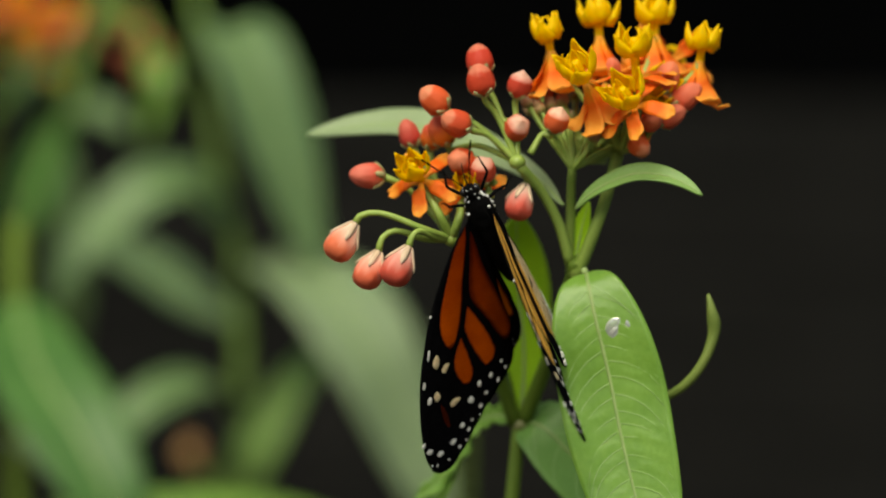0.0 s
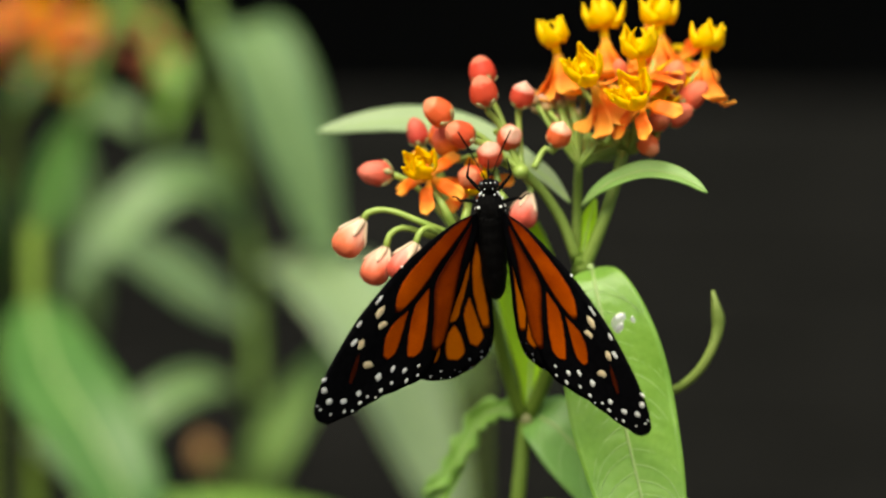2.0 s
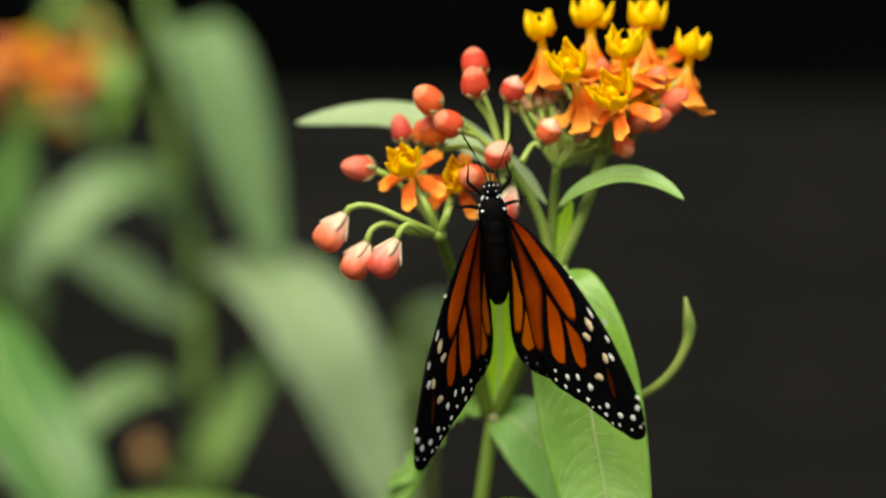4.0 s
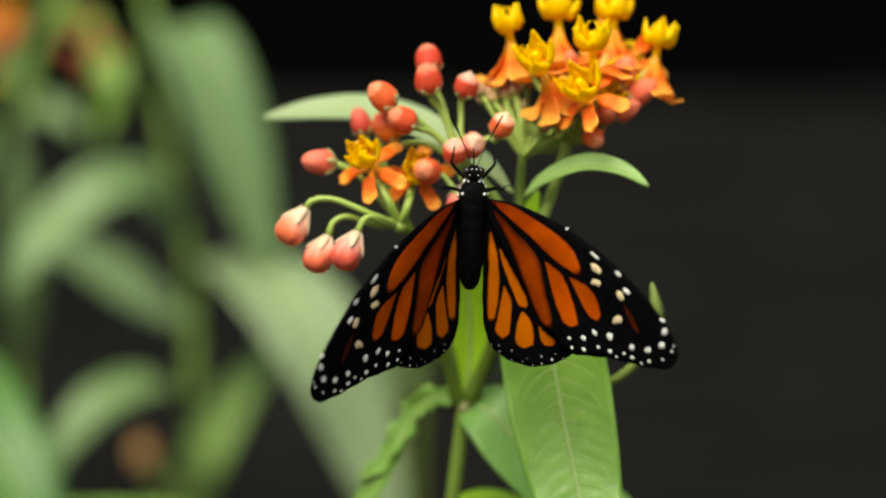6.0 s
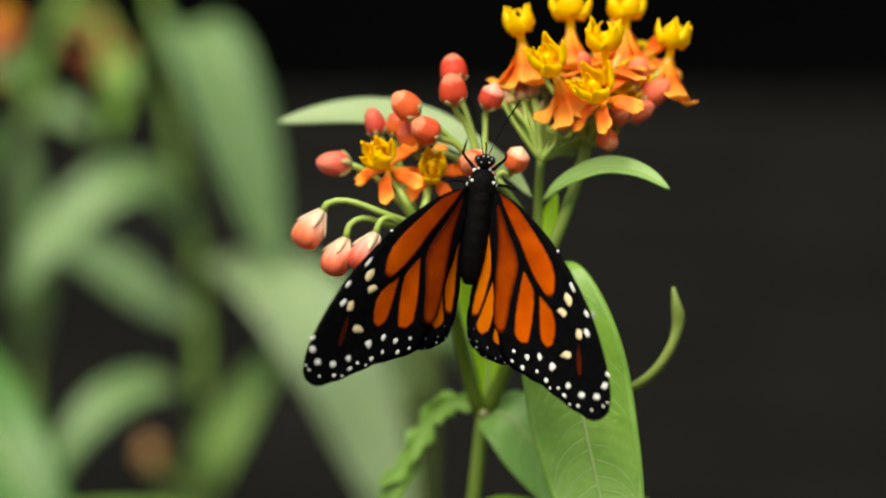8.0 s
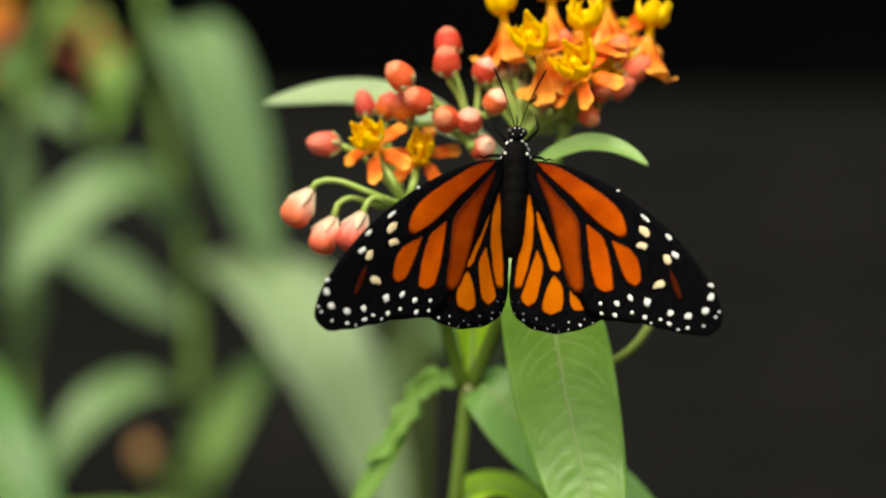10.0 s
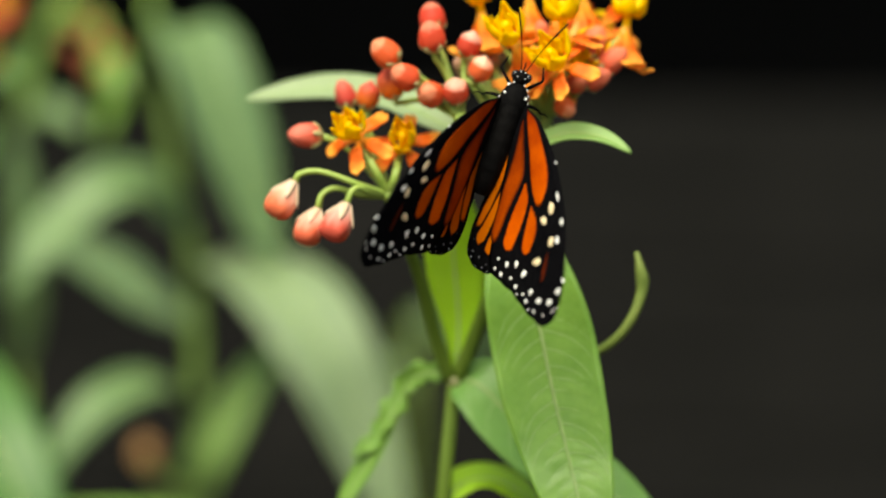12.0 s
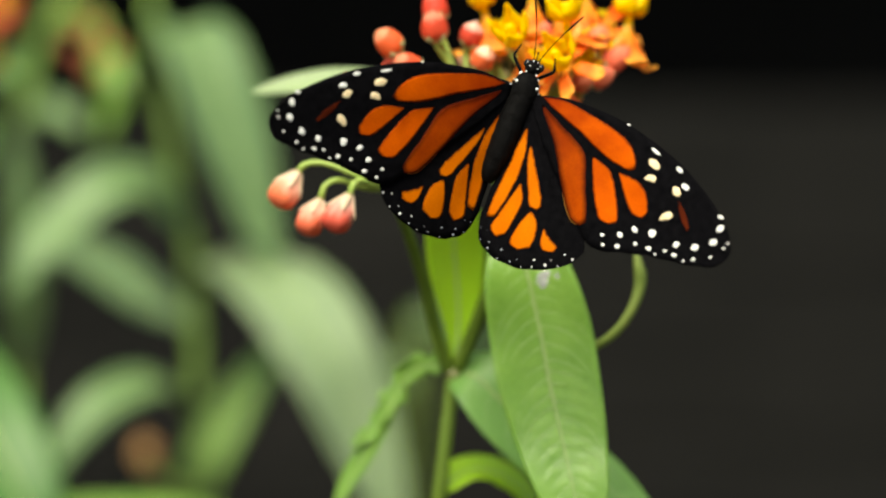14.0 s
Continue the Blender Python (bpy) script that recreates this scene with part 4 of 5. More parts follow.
# pale fields under the hindwing: two bearings from the hinge in degrees, nearest and furthest reach in mm
UNDER_FIELDS = [(1.0, 6.5, 5, 28.0), (7.5, 12.0, 7, 29.0), (13.0, 22.0, 5.5, 17.0), (13.0, 16.8, 18.0, 29.5), (17.6, 21.6, 18.0, 29.5), (22.4, 26.4, 17.0, 29.5),
                (23.2, 28.0, 7, 16.0), (27.4, 31.6, 17.0, 29.0), (29.0, 33.0, 8, 16.2), (33.8, 37.2, 10, 27.5), (38.4, 41.0, 9, 26.0)]
SPOTS = [(34.3, -5.2, 0.45, 2.0, -20, 0), (28.4, -3.2, 0.4, 3.2, -20, 0), (29.0, -5.7, 0.88, 1.6, -18, 1), (29.3, -8.4, 0.78, 1.7, 5, 1), (36.6, -8.1, 0.55, 1.8, -15, 0), (35.2, -9.4, 0.88, 1.2, -20, 1),
         (35.0, -14.4, 0.85, 1.8, 55, 1), (45.4, -11.5, 0.36, 1.9, 0, 0), (46.2, -13.6, 0.72, 1.15, 70, 0), (45.7, -16.6, 0.75, 1.2, 60, 0), (48.1, -17.1, 0.3, 1.1, 0, 0), (48.6, -15.9, 0.25, 1.1, 0, 0),
         (42.6, -18.6, 0.74, 1.15, 70, 0), (46.2, -19.5, 0.3, 1.1, 0, 0), (43.0, -20.9, 0.36, 1.2, 0, 0), (38.7, -19.3, 0.68, 1.05, 70, 0), (33.3, -18.7, 0.82, 1.05, 0, 0), (39.0, -21.3, 0.42, 1.3, 0, 0),
         (37.0, -21.1, 0.33, 1.2, 0, 0), (29.7, -19.0, 0.6, 1.2, -40, 0), (33.7, -21.7, 0.48, 1.2, 0, 0), (30.9, -21.6, 0.4, 1.1, 30, 0), (27.2, -20.8, 0.6, 1.1, 0, 0), (27.5, -23.1, 0.48, 1.2, 0, 0),
         (23.8, -21.9, 0.4, 1.1, 0, 0), (24.7, -23.7, 0.36, 1.2, 0, 0), (35.4, -22.3, 0.24, 1.2, 0, 0), (41.2, -21.9, 0.25, 1.3, 0, 0), (21.1, 0.3, 0.28, 1.5, 0, 0)]


def edge_dots(outline, start, stop, inset, r, count):
    line = spline([(*p, 0) for p in outline], 200)
    for k in range(count):
        i = int((start + (stop - start) * (k + 0.5) / count) * 200)
        along = (line[min(i + 2, 200)] - line[i - 2]).normalized()
        q = line[i] + Vector((-along.y, along.x, 0)) * inset
        yield q.x + 0.35 * math.sin(k * 5.1), q.y + 0.3 * math.sin(k * 3.7), r * (0.65 + 0.7 * ((k * 7) % 5) / 4)


def wings(sign):
    fore = part("forewing", wing_skin(LEAD, TRAIL, sign, 0.0), BLACK, butterfly, "black-veined orange forewing with a white-spotted dark tip")
    for k, (a, b) in enumerate(CELLS):
        part("wing_field", cell(a, b, sign, 0.1, 0.12), ORANGE_DUSKY if k == 1 else ORANGE, fore)
        part("underside_field", cell(a, b, sign, -0.1, 0.25), AMBER, fore, "amber underside field")
    part("wing_field", cell([(36.2, -10.9), (38.6, -13.0), (40.3, -15.6)], [(36.2, -10.9), (37.5, -13.6), (39.9, -16.2)], sign, 0.1), ORANGE_DARK, fore, "dark red-brown streak")
    for u, v, r, long, turn, cream in SPOTS:
        part("wing_spot", spot(u, v, r, long, turn, sign, 0.0), CREAM if cream else WHITE, fore)
    hind = part("hindwing", wing_skin(HIND_LEAD, HIND_TRAIL, sign, -0.45, 36, 12), BLACK, butterfly, "black-veined orange hindwing with a dotted black edge")
    for a, b in HIND_CELLS:
        a, b = [(x * 1.03, y * 1.01) for x, y in a], [(x * 1.03, y * 1.01) for x, y in b]
        part("wing_field", cell(a, b, sign, -0.35, 0.12), ORANGE_HIND, hind)
    for a0, a1, near, far in UNDER_FIELDS:
        sides = [[(0.8 + d * math.sin(radians(a + bow)), -1 - d * math.cos(radians(a + bow))) for d, bow in ((near, 0), (near + (far - near) * 0.35, side * 0.1), (near + (far - near) * 0.75, -side * 0.25), (far, -side * 0.9))]
                 for a, side in ((a1, 1), (a0, -1))]
        part("underside_field", cell(*sides, sign, -0.55), BUFF if a1 < 37 else AMBER, hind, "pale buff underside field" if a1 < 37 else "amber underside field")
    for inset, r, n in ((0.9, 0.34, 17), (2.3, 0.42, 14)):
        for u, v, q in edge_dots(HIND_TRAIL, 0.44, 0.97, inset, r, n):
            part("underside_spot", spot(u, v, q * 0.9, 1.2, 40 * u, sign, -0.62), WHITE, hind)
    for inset, r, n in ((0.5, 0.24, 10), (1.9, 0.25, 7)):
        for u, v, q in edge_dots(HIND_TRAIL, 0.46, 0.97, inset, r, n):
            part("wing_spot", spot(u, v, q * 0.75, 1.2, 40 * u, sign, -0.45), WHITE if u > 12 else GREY, hind)
    return fore, hind


fore_left, hind_left = wings(-1)
fore_right, hind_right = wings(1)

# ---- plants behind, out of focus ----
def background_plant(label):
    p = new("milkweed_plant")
    return tagged(p, label, "plant", group="milkweeds behind")


def flower_head(parent, at, size, seed, count=12):
    """A head of flowers and buds far behind. at: metres."""
    rng = random.Random(seed)
    for k in range(count):
        w = Vector((rng.uniform(-1, 1), rng.uniform(-0.8, 0.6), rng.uniform(-0.2, 1))).normalized()
        c = Vector(at) * 1000 + w * size * rng.uniform(0.6, 1.0)
        rod("pedicel", [Vector(at) * 1000 - Vector((0, 0, size * 0.6)), Vector(at) * 1000 - Vector((0, 0, size * 0.2)) + w * size * 0.3, c], [0.8, 0.7, 0.7], PEDICEL, parent, steps=6, seg=5)
        # red buds, more of them than grow there, to put the head's shade into colour
        if k % 2 == 0:
            bud(parent, c, w, "dusky", 1.1, 13 * k)
        else:
            flower(parent, c, w, "spread", "deep", spin=31 * k, size=1.05)


behind = background_plant("tall milkweed with long pale leaves, blurred by distance")
rod("stem", [(-82, 1205, -10), (-81, 1200, 670), (-81.5, 1200, 801), (-82, 1200, 830), (-84, 1200, 855), (-90, 1200, 882), (-95, 1200, 912), (-98, 1200, 945), (-99, 1200, 965)], [4.6, 4.4, 4.2, 3.6, 2.6, 1.6], STEM_FAR, behind, "green upright stem", steps=34, seg=10)
leaf(behind, [(-94.5, 1200, 908), (-92, 1190, 919), (-83, 1175, 921.5), (-76, 1165, 909), (-66, 1160, 881), (-59, 1160, 858), (-52.5, 1160, 842)], 29, (0.5, -0.9, 0.5), LEAF_FAR, fold=0.2, blunt=0.7, label="arching pale green leaf", seed=31, rib=0.7)
leaf(behind, [(-84.5, 1200, 856), (-90, 1185, 865), (-98, 1175, 871), (-108, 1165, 870), (-119.5, 1160, 861), (-130, 1150, 848), (-139, 1150, 833)], 18, (-0.1, -0.9, 0.5), LEAF_FAR, fold=0.25, blunt=0.6, label="arching pale green leaf", seed=32, rib=0.7)
leaf(behind, [(-82.5, 1200, 841), (-72, 1185, 845.5), (-60, 1160, 843), (-47, 1140, 833), (-35.5, 1130, 816), (-26, 1130, 794), (-18.5, 1130, 774), (-13, 1130, 757)], 35, (0.3, -0.8, 0.7), LEAF_MIST, fold=0.15, blunt=0.6, widest=0.46, label="broad pale green drooping leaf", seed=33, rib=0.8)
leaf(behind, [(-82, 1200, 824), (-97, 1215, 832), (-113.5, 1235, 843), (-131, 1250, 851), (-150, 1260, 855)], 15, (-0.2, -0.8, 0.7), LEAF_DIM, fold=0.2, label="grey-green leaf", seed=34, rib=0.6)
leaf(behind, [(-81.5, 1200, 796), (-86, 1185, 803), (-95, 1170, 806), (-108, 1155, 801), (-119, 1150, 789), (-127, 1150, 774)], 17, (-0.2, -0.8, 0.7), LEAF_FAR, fold=0.2, blunt=0.6, label="pale green drooping leaf", seed=37, rib=0.6)
leaf(behind, [(-88, 1200, 752), (-84, 1190, 766), (-78, 1180, 780), (-70, 1180, 795), (-62, 1185, 808), (-54, 1200, 818)], 14, (0.2, -0.9, -0.1), LEAF_LIGHT, fold=0.25, blunt=0.6, label="pale yellow-green rising leaf", seed=38, rib=0.6)
rod("flower_bud", [(-100, 1220, 786), (-100, 1220, 781), (-99, 1220, 775)], [1.5, 4, 4, 1.5], BROWN, behind, "withered brown bud", steps=8)
rod("pedicel", [(-83, 1200, 764), (-92, 1220, 770), (-99, 1220, 775)], [1, 1, 1], PEDICEL, behind, steps=8)

low = background_plant("low milkweed with broad bright green leaves, blurred")
rod("stem", [(-150, 1080, -10), (-150, 1080, 671), (-151, 1080, 755), (-152, 1080, 820), (-152, 1080, 854)], [4, 3.8, 3.4, 3], STEM, low, steps=20, seg=10)
leaf(low, [(-152, 1080, 832), (-143, 1050, 813), (-129, 1030, 795), (-117, 1020, 774), (-108, 1020, 750)], 30, (0.1, -0.8, 0.7), LEAF_VIVID, fold=0.15, blunt=0.6, label="broad green leaf", seed=41, rib=0.8)
leaf(low, [(-151, 1080, 790), (-142, 1060, 792), (-131, 1050, 783), (-120, 1040, 766)], 20, (0.1, -0.8, 0.7), LEAF_MIST, fold=0.15, label="pale green leaf", seed=42, rib=0.8)
leaf(low, [(-152, 1080, 850), (-154, 1120, 861), (-152, 1160, 879), (-150, 1200, 893)], 14, (0.4, -0.9, 0.2), LEAF_VIVID, fold=0.2, label="green upright leaf", seed=43, rib=0.6)
leaf(low, [(-151, 1080, 764), (-118, 1100, 766), (-85, 1120, 766), (-58, 1140, 761)], 13, (0, -0.6, 0.8), LEAF, fold=0.2, label="fresh green low leaf", seed=44, rib=0.6)

slim = background_plant("slim milkweed stalk with dull pink buds, blurred")
rod("stem", [(-145, 1285, -10), (-145, 1280, 658), (-149, 1280, 798), (-152, 1280, 858), (-150, 1280, 902), (-135, 1280, 938), (-129, 1280, 956)], [2.6, 2.4, 2.2, 2.0, 1.8, 1.6], STEM_FAR, slim, steps=26, seg=10)
leaf(slim, [(-151, 1280, 888), (-143, 1260, 898), (-132, 1250, 897), (-122, 1250, 888)], 14, (0.1, -0.8, 0.6), LEAF_FAR, fold=0.2, label="deep green leaf", seed=51, rib=0.6)
leaf(slim, [(-149, 1280, 806), (-146, 1262, 836), (-146, 1255, 866), (-149, 1255, 896)], 13, (0.1, -0.9, 0.1), LEAF_FAR, fold=0.2, label="pale green upright leaf", seed=55, rib=0.6)
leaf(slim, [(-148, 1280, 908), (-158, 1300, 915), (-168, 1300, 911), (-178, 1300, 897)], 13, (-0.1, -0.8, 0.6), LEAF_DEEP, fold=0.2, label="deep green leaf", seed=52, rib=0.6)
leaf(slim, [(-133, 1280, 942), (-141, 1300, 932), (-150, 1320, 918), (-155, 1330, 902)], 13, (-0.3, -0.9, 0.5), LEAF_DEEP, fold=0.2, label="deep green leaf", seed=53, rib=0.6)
leaf(slim, [(-119, 1260, 925), (-113, 1240, 910), (-114, 1240, 899), (-117, 1240, 887)], 10, (0.2, -0.9, 0.3), LEAF, fold=0.3, label="yellow-green young leaf", seed=54, rib=0.5)
rod("pedicel", [(-135, 1280, 938), (-120, 1270, 930), (-119, 1260, 925)], [1.3, 1.2, 1.2], PEDICEL, slim, steps=8)
rod("pedicel", [(-138, 1280, 934), (-130, 1270, 930), (-125, 1260, 925)], [1.2, 1.0, 1.0], PEDICEL, slim, steps=8)
for k in range(4):
    a = k * 1.6
    c = Vector((-121, 1250, 919)) + Vector((3.4 * math.cos(a), 3 * math.sin(a * 2), 3.8 * math.sin(a)))
    bud(slim, c, (math.cos(a), -0.3, math.sin(a)), "withered", 1.0, 20 * k, "dull red-brown bud")

nodding = background_plant("milkweed stalk with an orange flower head, swaying in the wind")
rod("stem", [(-168, 1275, -12), (-174, 1270, 659), (-175, 1270, 798), (-173, 1270, 858), (-166, 1270, 908), (-151, 1240, 916)], [3.4, 3.2, 2.8, 2.4, 2.0, 1.6], STEM, nodding, steps=24, seg=10)
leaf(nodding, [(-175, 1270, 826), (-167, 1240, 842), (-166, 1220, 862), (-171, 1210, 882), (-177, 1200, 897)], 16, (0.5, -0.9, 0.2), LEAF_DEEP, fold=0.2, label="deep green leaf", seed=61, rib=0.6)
flower_head(nodding, tuple(q * 0.001 for q in (-146, 1200, 923)), 17, 62, 24)

far_leafy = background_plant("low leafy stalk deep in shade, blurred")
rod("stem", [(-16, 1605, -10), (-15, 1600, 635), (-14, 1600, 760), (-12, 1600, 820)], [3.2, 3, 2.5, 2], STEM, far_leafy, steps=16, seg=8)
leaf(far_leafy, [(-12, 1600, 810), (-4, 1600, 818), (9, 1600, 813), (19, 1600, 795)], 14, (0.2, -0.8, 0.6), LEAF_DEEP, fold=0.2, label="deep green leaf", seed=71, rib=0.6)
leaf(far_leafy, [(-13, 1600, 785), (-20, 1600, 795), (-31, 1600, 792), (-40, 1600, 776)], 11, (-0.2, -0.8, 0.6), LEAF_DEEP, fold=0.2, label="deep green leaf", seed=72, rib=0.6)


# ---- what moves ----
def wing_pose(sign, flap, sweep):
    return pose(sign * 2.35 * MM, 0.16 * MM, 1.0 * MM) @ pose(0, 0, 0, 0, -sign * flap, 0) @ pose(0, 0, 0, 0, 0, -sign * sweep)


def place_at(rows, t):
    """The shift that rows of seconds, x, z (mm) give at a time."""
    if not rows:
        return Matrix()
    k = max(i for i, r in enumerate(rows) if r[0] <= t or i == 0)
    a, b = rows[k], rows[min(k + 1, len(rows) - 1)]
    f = (t - a[0]) / (b[0] - a[0]) if b[0] > a[0] else 0
    return Matrix.Translation(v3((a[1] + (b[1] - a[1]) * f, 0, a[2] + (b[2] - a[2]) * f)))


def motions():
    # the butterfly: seconds, place in metres, turns in degrees, then flap and sweep of its left and right wings,
    # how much further the left forewing is raised, then how much further each hindwing is raised and its sweep
    flight = [
        (0, -0.0010, 0.7160, 0.8573, 128.9, -21.2, -9.7, 38.1, 30.8, 86.1, 8.6, 0, -0.5, 0.4, -0.5, 12.0),
        (0.3, 0.0037, 0.7161, 0.8559, 117.5, -13.8, -23.8, 76.9, 18.7, 72.1, 24.1, 0, -0.5, 11.1, -6.0, -6.8),
        (0.4, 0.0025, 0.7161, 0.8559, 118.2, -8.1, -22.8, 80.3, 13.1, 73.5, 21.6, 0, -0.5, 11.1, -3.0, -6.8),
        (0.5, 0.0020, 0.7161, 0.8580, 127.0, -7.4, -7.9, 56.3, 9.9, 59.2, 19.6, 0, -8.7, 11.1, -1.1, -6.8),
        (0.6, -0.0014, 0.7160, 0.8590, 121.9, -11.9, -15.9, 55.7, 2.6, 34.5, 12.9, 0, -9.5, 10.6, -0.5, -5.5),
        (0.7, -0.0029, 0.7160, 0.8611, 118.1, -10.3, -20.2, 52.9, -18.3, 14.2, 13.8, 0, -10.3, 10.1, -0.5, -4.1),
        (0.8, 0.0036, 0.7161, 0.8600, 115.0, -17.5, -21.6, 47.6, -16.8, 11.5, 4.6, 0, -11.0, 9.7, -0.5, -2.7),
        (0.9, 0.0073, 0.7161, 0.8610, 111.4, -17.6, -20.9, 44.7, -13.2, 15.1, 0.8, 0, -11.8, 9.2, -0.5, -1.3),
        (1, 0.0036, 0.7161, 0.8650, 109.3, -1.8, -12.0, 41.1, -3.3, 24.0, -2.9, 0, -12.6, 8.7, -0.5, 0.1),
        (1.1, -0.0001, 0.7161, 0.8651, 109.8, -11.1, -17.1, 50.6, -17.0, 11.3, 19.3, 0, -11.0, 8.0, -0.5, -0.4),
        (1.2, 0.0014, 0.7161, 0.8608, 110.8, -5.9, -13.6, 49.7, -7.2, 30.2, 11.5, 0, -9.5, 7.3, -0.5, -1.0),
        (1.3, 0.0034, 0.7161, 0.8600, 113.2, -6.9, -12.6, 49.6, 4.4, 41.0, 16.0, 0, -8.0, 6.6, -0.5, -1.5),
        (1.5, 0.0021, 0.7161, 0.8598, 118.2, -10.3, -9.3, 54.4, 18.2, 50.6, 24.2, 0, -4.9, 5.2, -1.4, -2.5),
        (1.7, 0.0043, 0.7161, 0.8617, 115.7, -5.6, -9.3, 62.7, 7.4, 53.0, 16.7, 0, -5.0, 5.4, -1.3, -2.8),
        (1.8, 0.0058, 0.7162, 0.8623, 115.2, -6.4, -7.5, 61.8, 9.9, 48.1, 15.9, 0, -5.0, 5.5, -1.3, -2.9),
        (2, -0.0020, 0.7161, 0.8573, 114.6, -2.4, -2.9, 44.0, 12.1, 45.8, 22.2, 0, -5.1, 5.7, -1.2, -3.1),
        (2.2, 0.0050, 0.7162, 0.8615, 112.2, -6.0, -5.9, 49.3, 3.7, 28.0, 14.1, 0, -5.2, 5.9, -1.1, -3.4),
        (2.3, 0.0049, 0.7162, 0.8616, 111.2, -8.5, -8.4, 47.9, 2.8, 28.0, 10.3, 0, -5.2, 6.0, -1.1, -3.5),
        (2.5, 0.0066, 0.7162, 0.8588, 110.8, 0.9, -1.8, 29.3, 14.9, 24.4, 17.2, 0, -5.3, 6.2, -1.0, -3.8),
        (2.7, 0.0032, 0.7161, 0.8582, 108.1, -3.6, -4.9, 58.9, 19.0, 53.8, 24.9, 0, -3.0, 7.2, -0.5, -0.8),
        (2.8, 0.0019, 0.7161, 0.8574, 106.6, -4.8, -4.8, 68.7, 23.3, 56.1, 26.4, 0, -1.8, 7.7, -0.5, 0.7),
        (3, 0.0035, 0.7161, 0.8582, 104.4, -2.3, -4.7, 62.2, 31.2, 63.5, 35.0, 0, -0.5, 8.7, -0.5, 3.6),
        (3.2, 0.0082, 0.7162, 0.8538, 104.9, -6.3, 0.2, 78.4, 28.6, 53.9, 23.8, 0, -0.5, 7.9, -0.5, 3.4),
        (3.3, 0.0088, 0.7162, 0.8531, 104.6, -4.5, 2.1, 72.7, 24.0, 62.1, 21.1, 0, -0.5, 7.5, -0.5, 3.3),
        (3.5, 0.0039, 0.7161, 0.8582, 111.7, -5.9, 6.0, 64.4, 27.8, 61.2, 21.9, 0, -0.7, 6.8, -1.7, 3.2),
        (3.7, -0.0012, 0.7160, 0.8576, 107.3, -6.5, 4.9, 68.9, 21.4, 63.0, 18.0, 0, -1.1, 6.0, -3.1, 3.0),
        (3.8, 0.0032, 0.7160, 0.8568, 109.7, -4.7, 4.5, 68.4, 24.3, 59.1, 21.6, 0, -1.4, 5.6, -3.8, 2.9),
        (4, 0.0097, 0.7160, 0.8566, 110.6, -6.0, 4.4, 58.5, 26.9, 57.6, 23.1, 0, -1.8, 4.9, -5.2, 2.7),
        (4.1, 0.0083, 0.7160, 0.8576, 108.5, -1.8, 3.4, 62.9, 21.1, 61.4, 20.6, 0, -2.0, 4.7, -5.2, 2.6),
        (4.2, 0.0053, 0.7160, 0.8568, 110.5, -2.3, 2.7, 57.4, 23.6, 61.3, 21.9, 0, -2.2, 4.6, -5.2, 2.4),
        (6.3, 0.0068, 0.7160, 0.8615, 110.2, 2.7, 2.4, 46.4, 10.7, 41.9, 0.7, 0, -6.1, 2.0, -4.7, -0.6),
        (6.4, -0.0006, 0.7160, 0.8641, 112.6, 8.2, 4.8, 41.1, 10.8, 41.6, 9.3, 0, -6.3, 1.9, -4.7, -0.7),
        (6.5, -0.0083, 0.7160, 0.8670, 113.7, 13.9, 0.1, 35.2, 12.6, 37.7, 10.8, 0, -6.5, 1.8, -4.7, -0.8),
        (6.6, -0.0075, 0.7160, 0.8628, 109.8, -0.6, 1.7, 56.5, 16.8, 43.2, 9.3, 0, -4.5, 2.7, -3.5, 0.7),
        (6.7, -0.0003, 0.7160, 0.8621, 105.0, 1.2, 3.9, 43.3, 15.9, 42.5, 13.9, 0, -2.4, 3.5, -2.4, 2.2),
        (6.8, 0.0061, 0.7160, 0.8566, 104.7, 0.8, 5.1, 41.4, 24.1, 43.9, 23.6, 0, -0.5, 4.4, -1.3, 3.7),
        (7, 0.0180, 0.7161, 0.8604, 96.5, -4.1, 8.2, 41.4, 29.4, 46.1, 27.9, 0, -0.5, 6.1, -0.5, 6.6),
        (7.2, 0.0114, 0.7160, 0.8572, 98.4, 3.8, 16.7, 39.2, 32.0, 59.0, 28.7, 0, -0.5, 5.3, -0.5, 10.2),
        (7.3, 0.0064, 0.7160, 0.8581, 95.4, 5.7, 21.5, 25.3, 27.3, 53.3, 20.3, 0, -0.5, 4.8, -0.5, 11.9),
        (7.5, 0.0140, 0.7160, 0.8593, 104.3, 8.6, 28.3, 31.5, 31.4, 48.2, 27.2, 0, -0.5, 4.0, -0.9, 15.5),
        (7.7, 0.0182, 0.7160, 0.8618, 97.4, 8.4, 20.6, 53.5, 31.5, 55.4, 21.3, 0, -0.5, 3.4, -0.5, 12.2),
        (7.8, 0.0159, 0.7160, 0.8603, 96.0, 8.3, 15.4, 38.7, 31.0, 55.8, 23.2, 0, -0.5, 3.1, -0.5, 10.6),
        (8, 0.0068, 0.7160, 0.8617, 94.6, 7.0, 3.8, 37.2, 27.5, 46.2, 27.1, 0, -0.5, 2.4, -0.5, 7.4),
        (8.1, 0.0085, 0.7160, 0.8631, 94.1, 4.3, 5.4, 47.6, 28.1, 35.8, 24.7, 0, -0.5, 2.6, -0.5, 7.4),
        (8.2, 0.0099, 0.7160, 0.8630, 93.5, 0.7, 6.5, 54.2, 30.3, 42.4, 19.1, 0, -0.5, 2.8, -0.5, 7.4),
        (10.3, 0.0150, 0.7160, 0.8696, 91.8, 2.7, 0.4, 32.6, 15.8, 30.3, 13.7, 0, -0.5, 6.5, -0.5, 7.6),
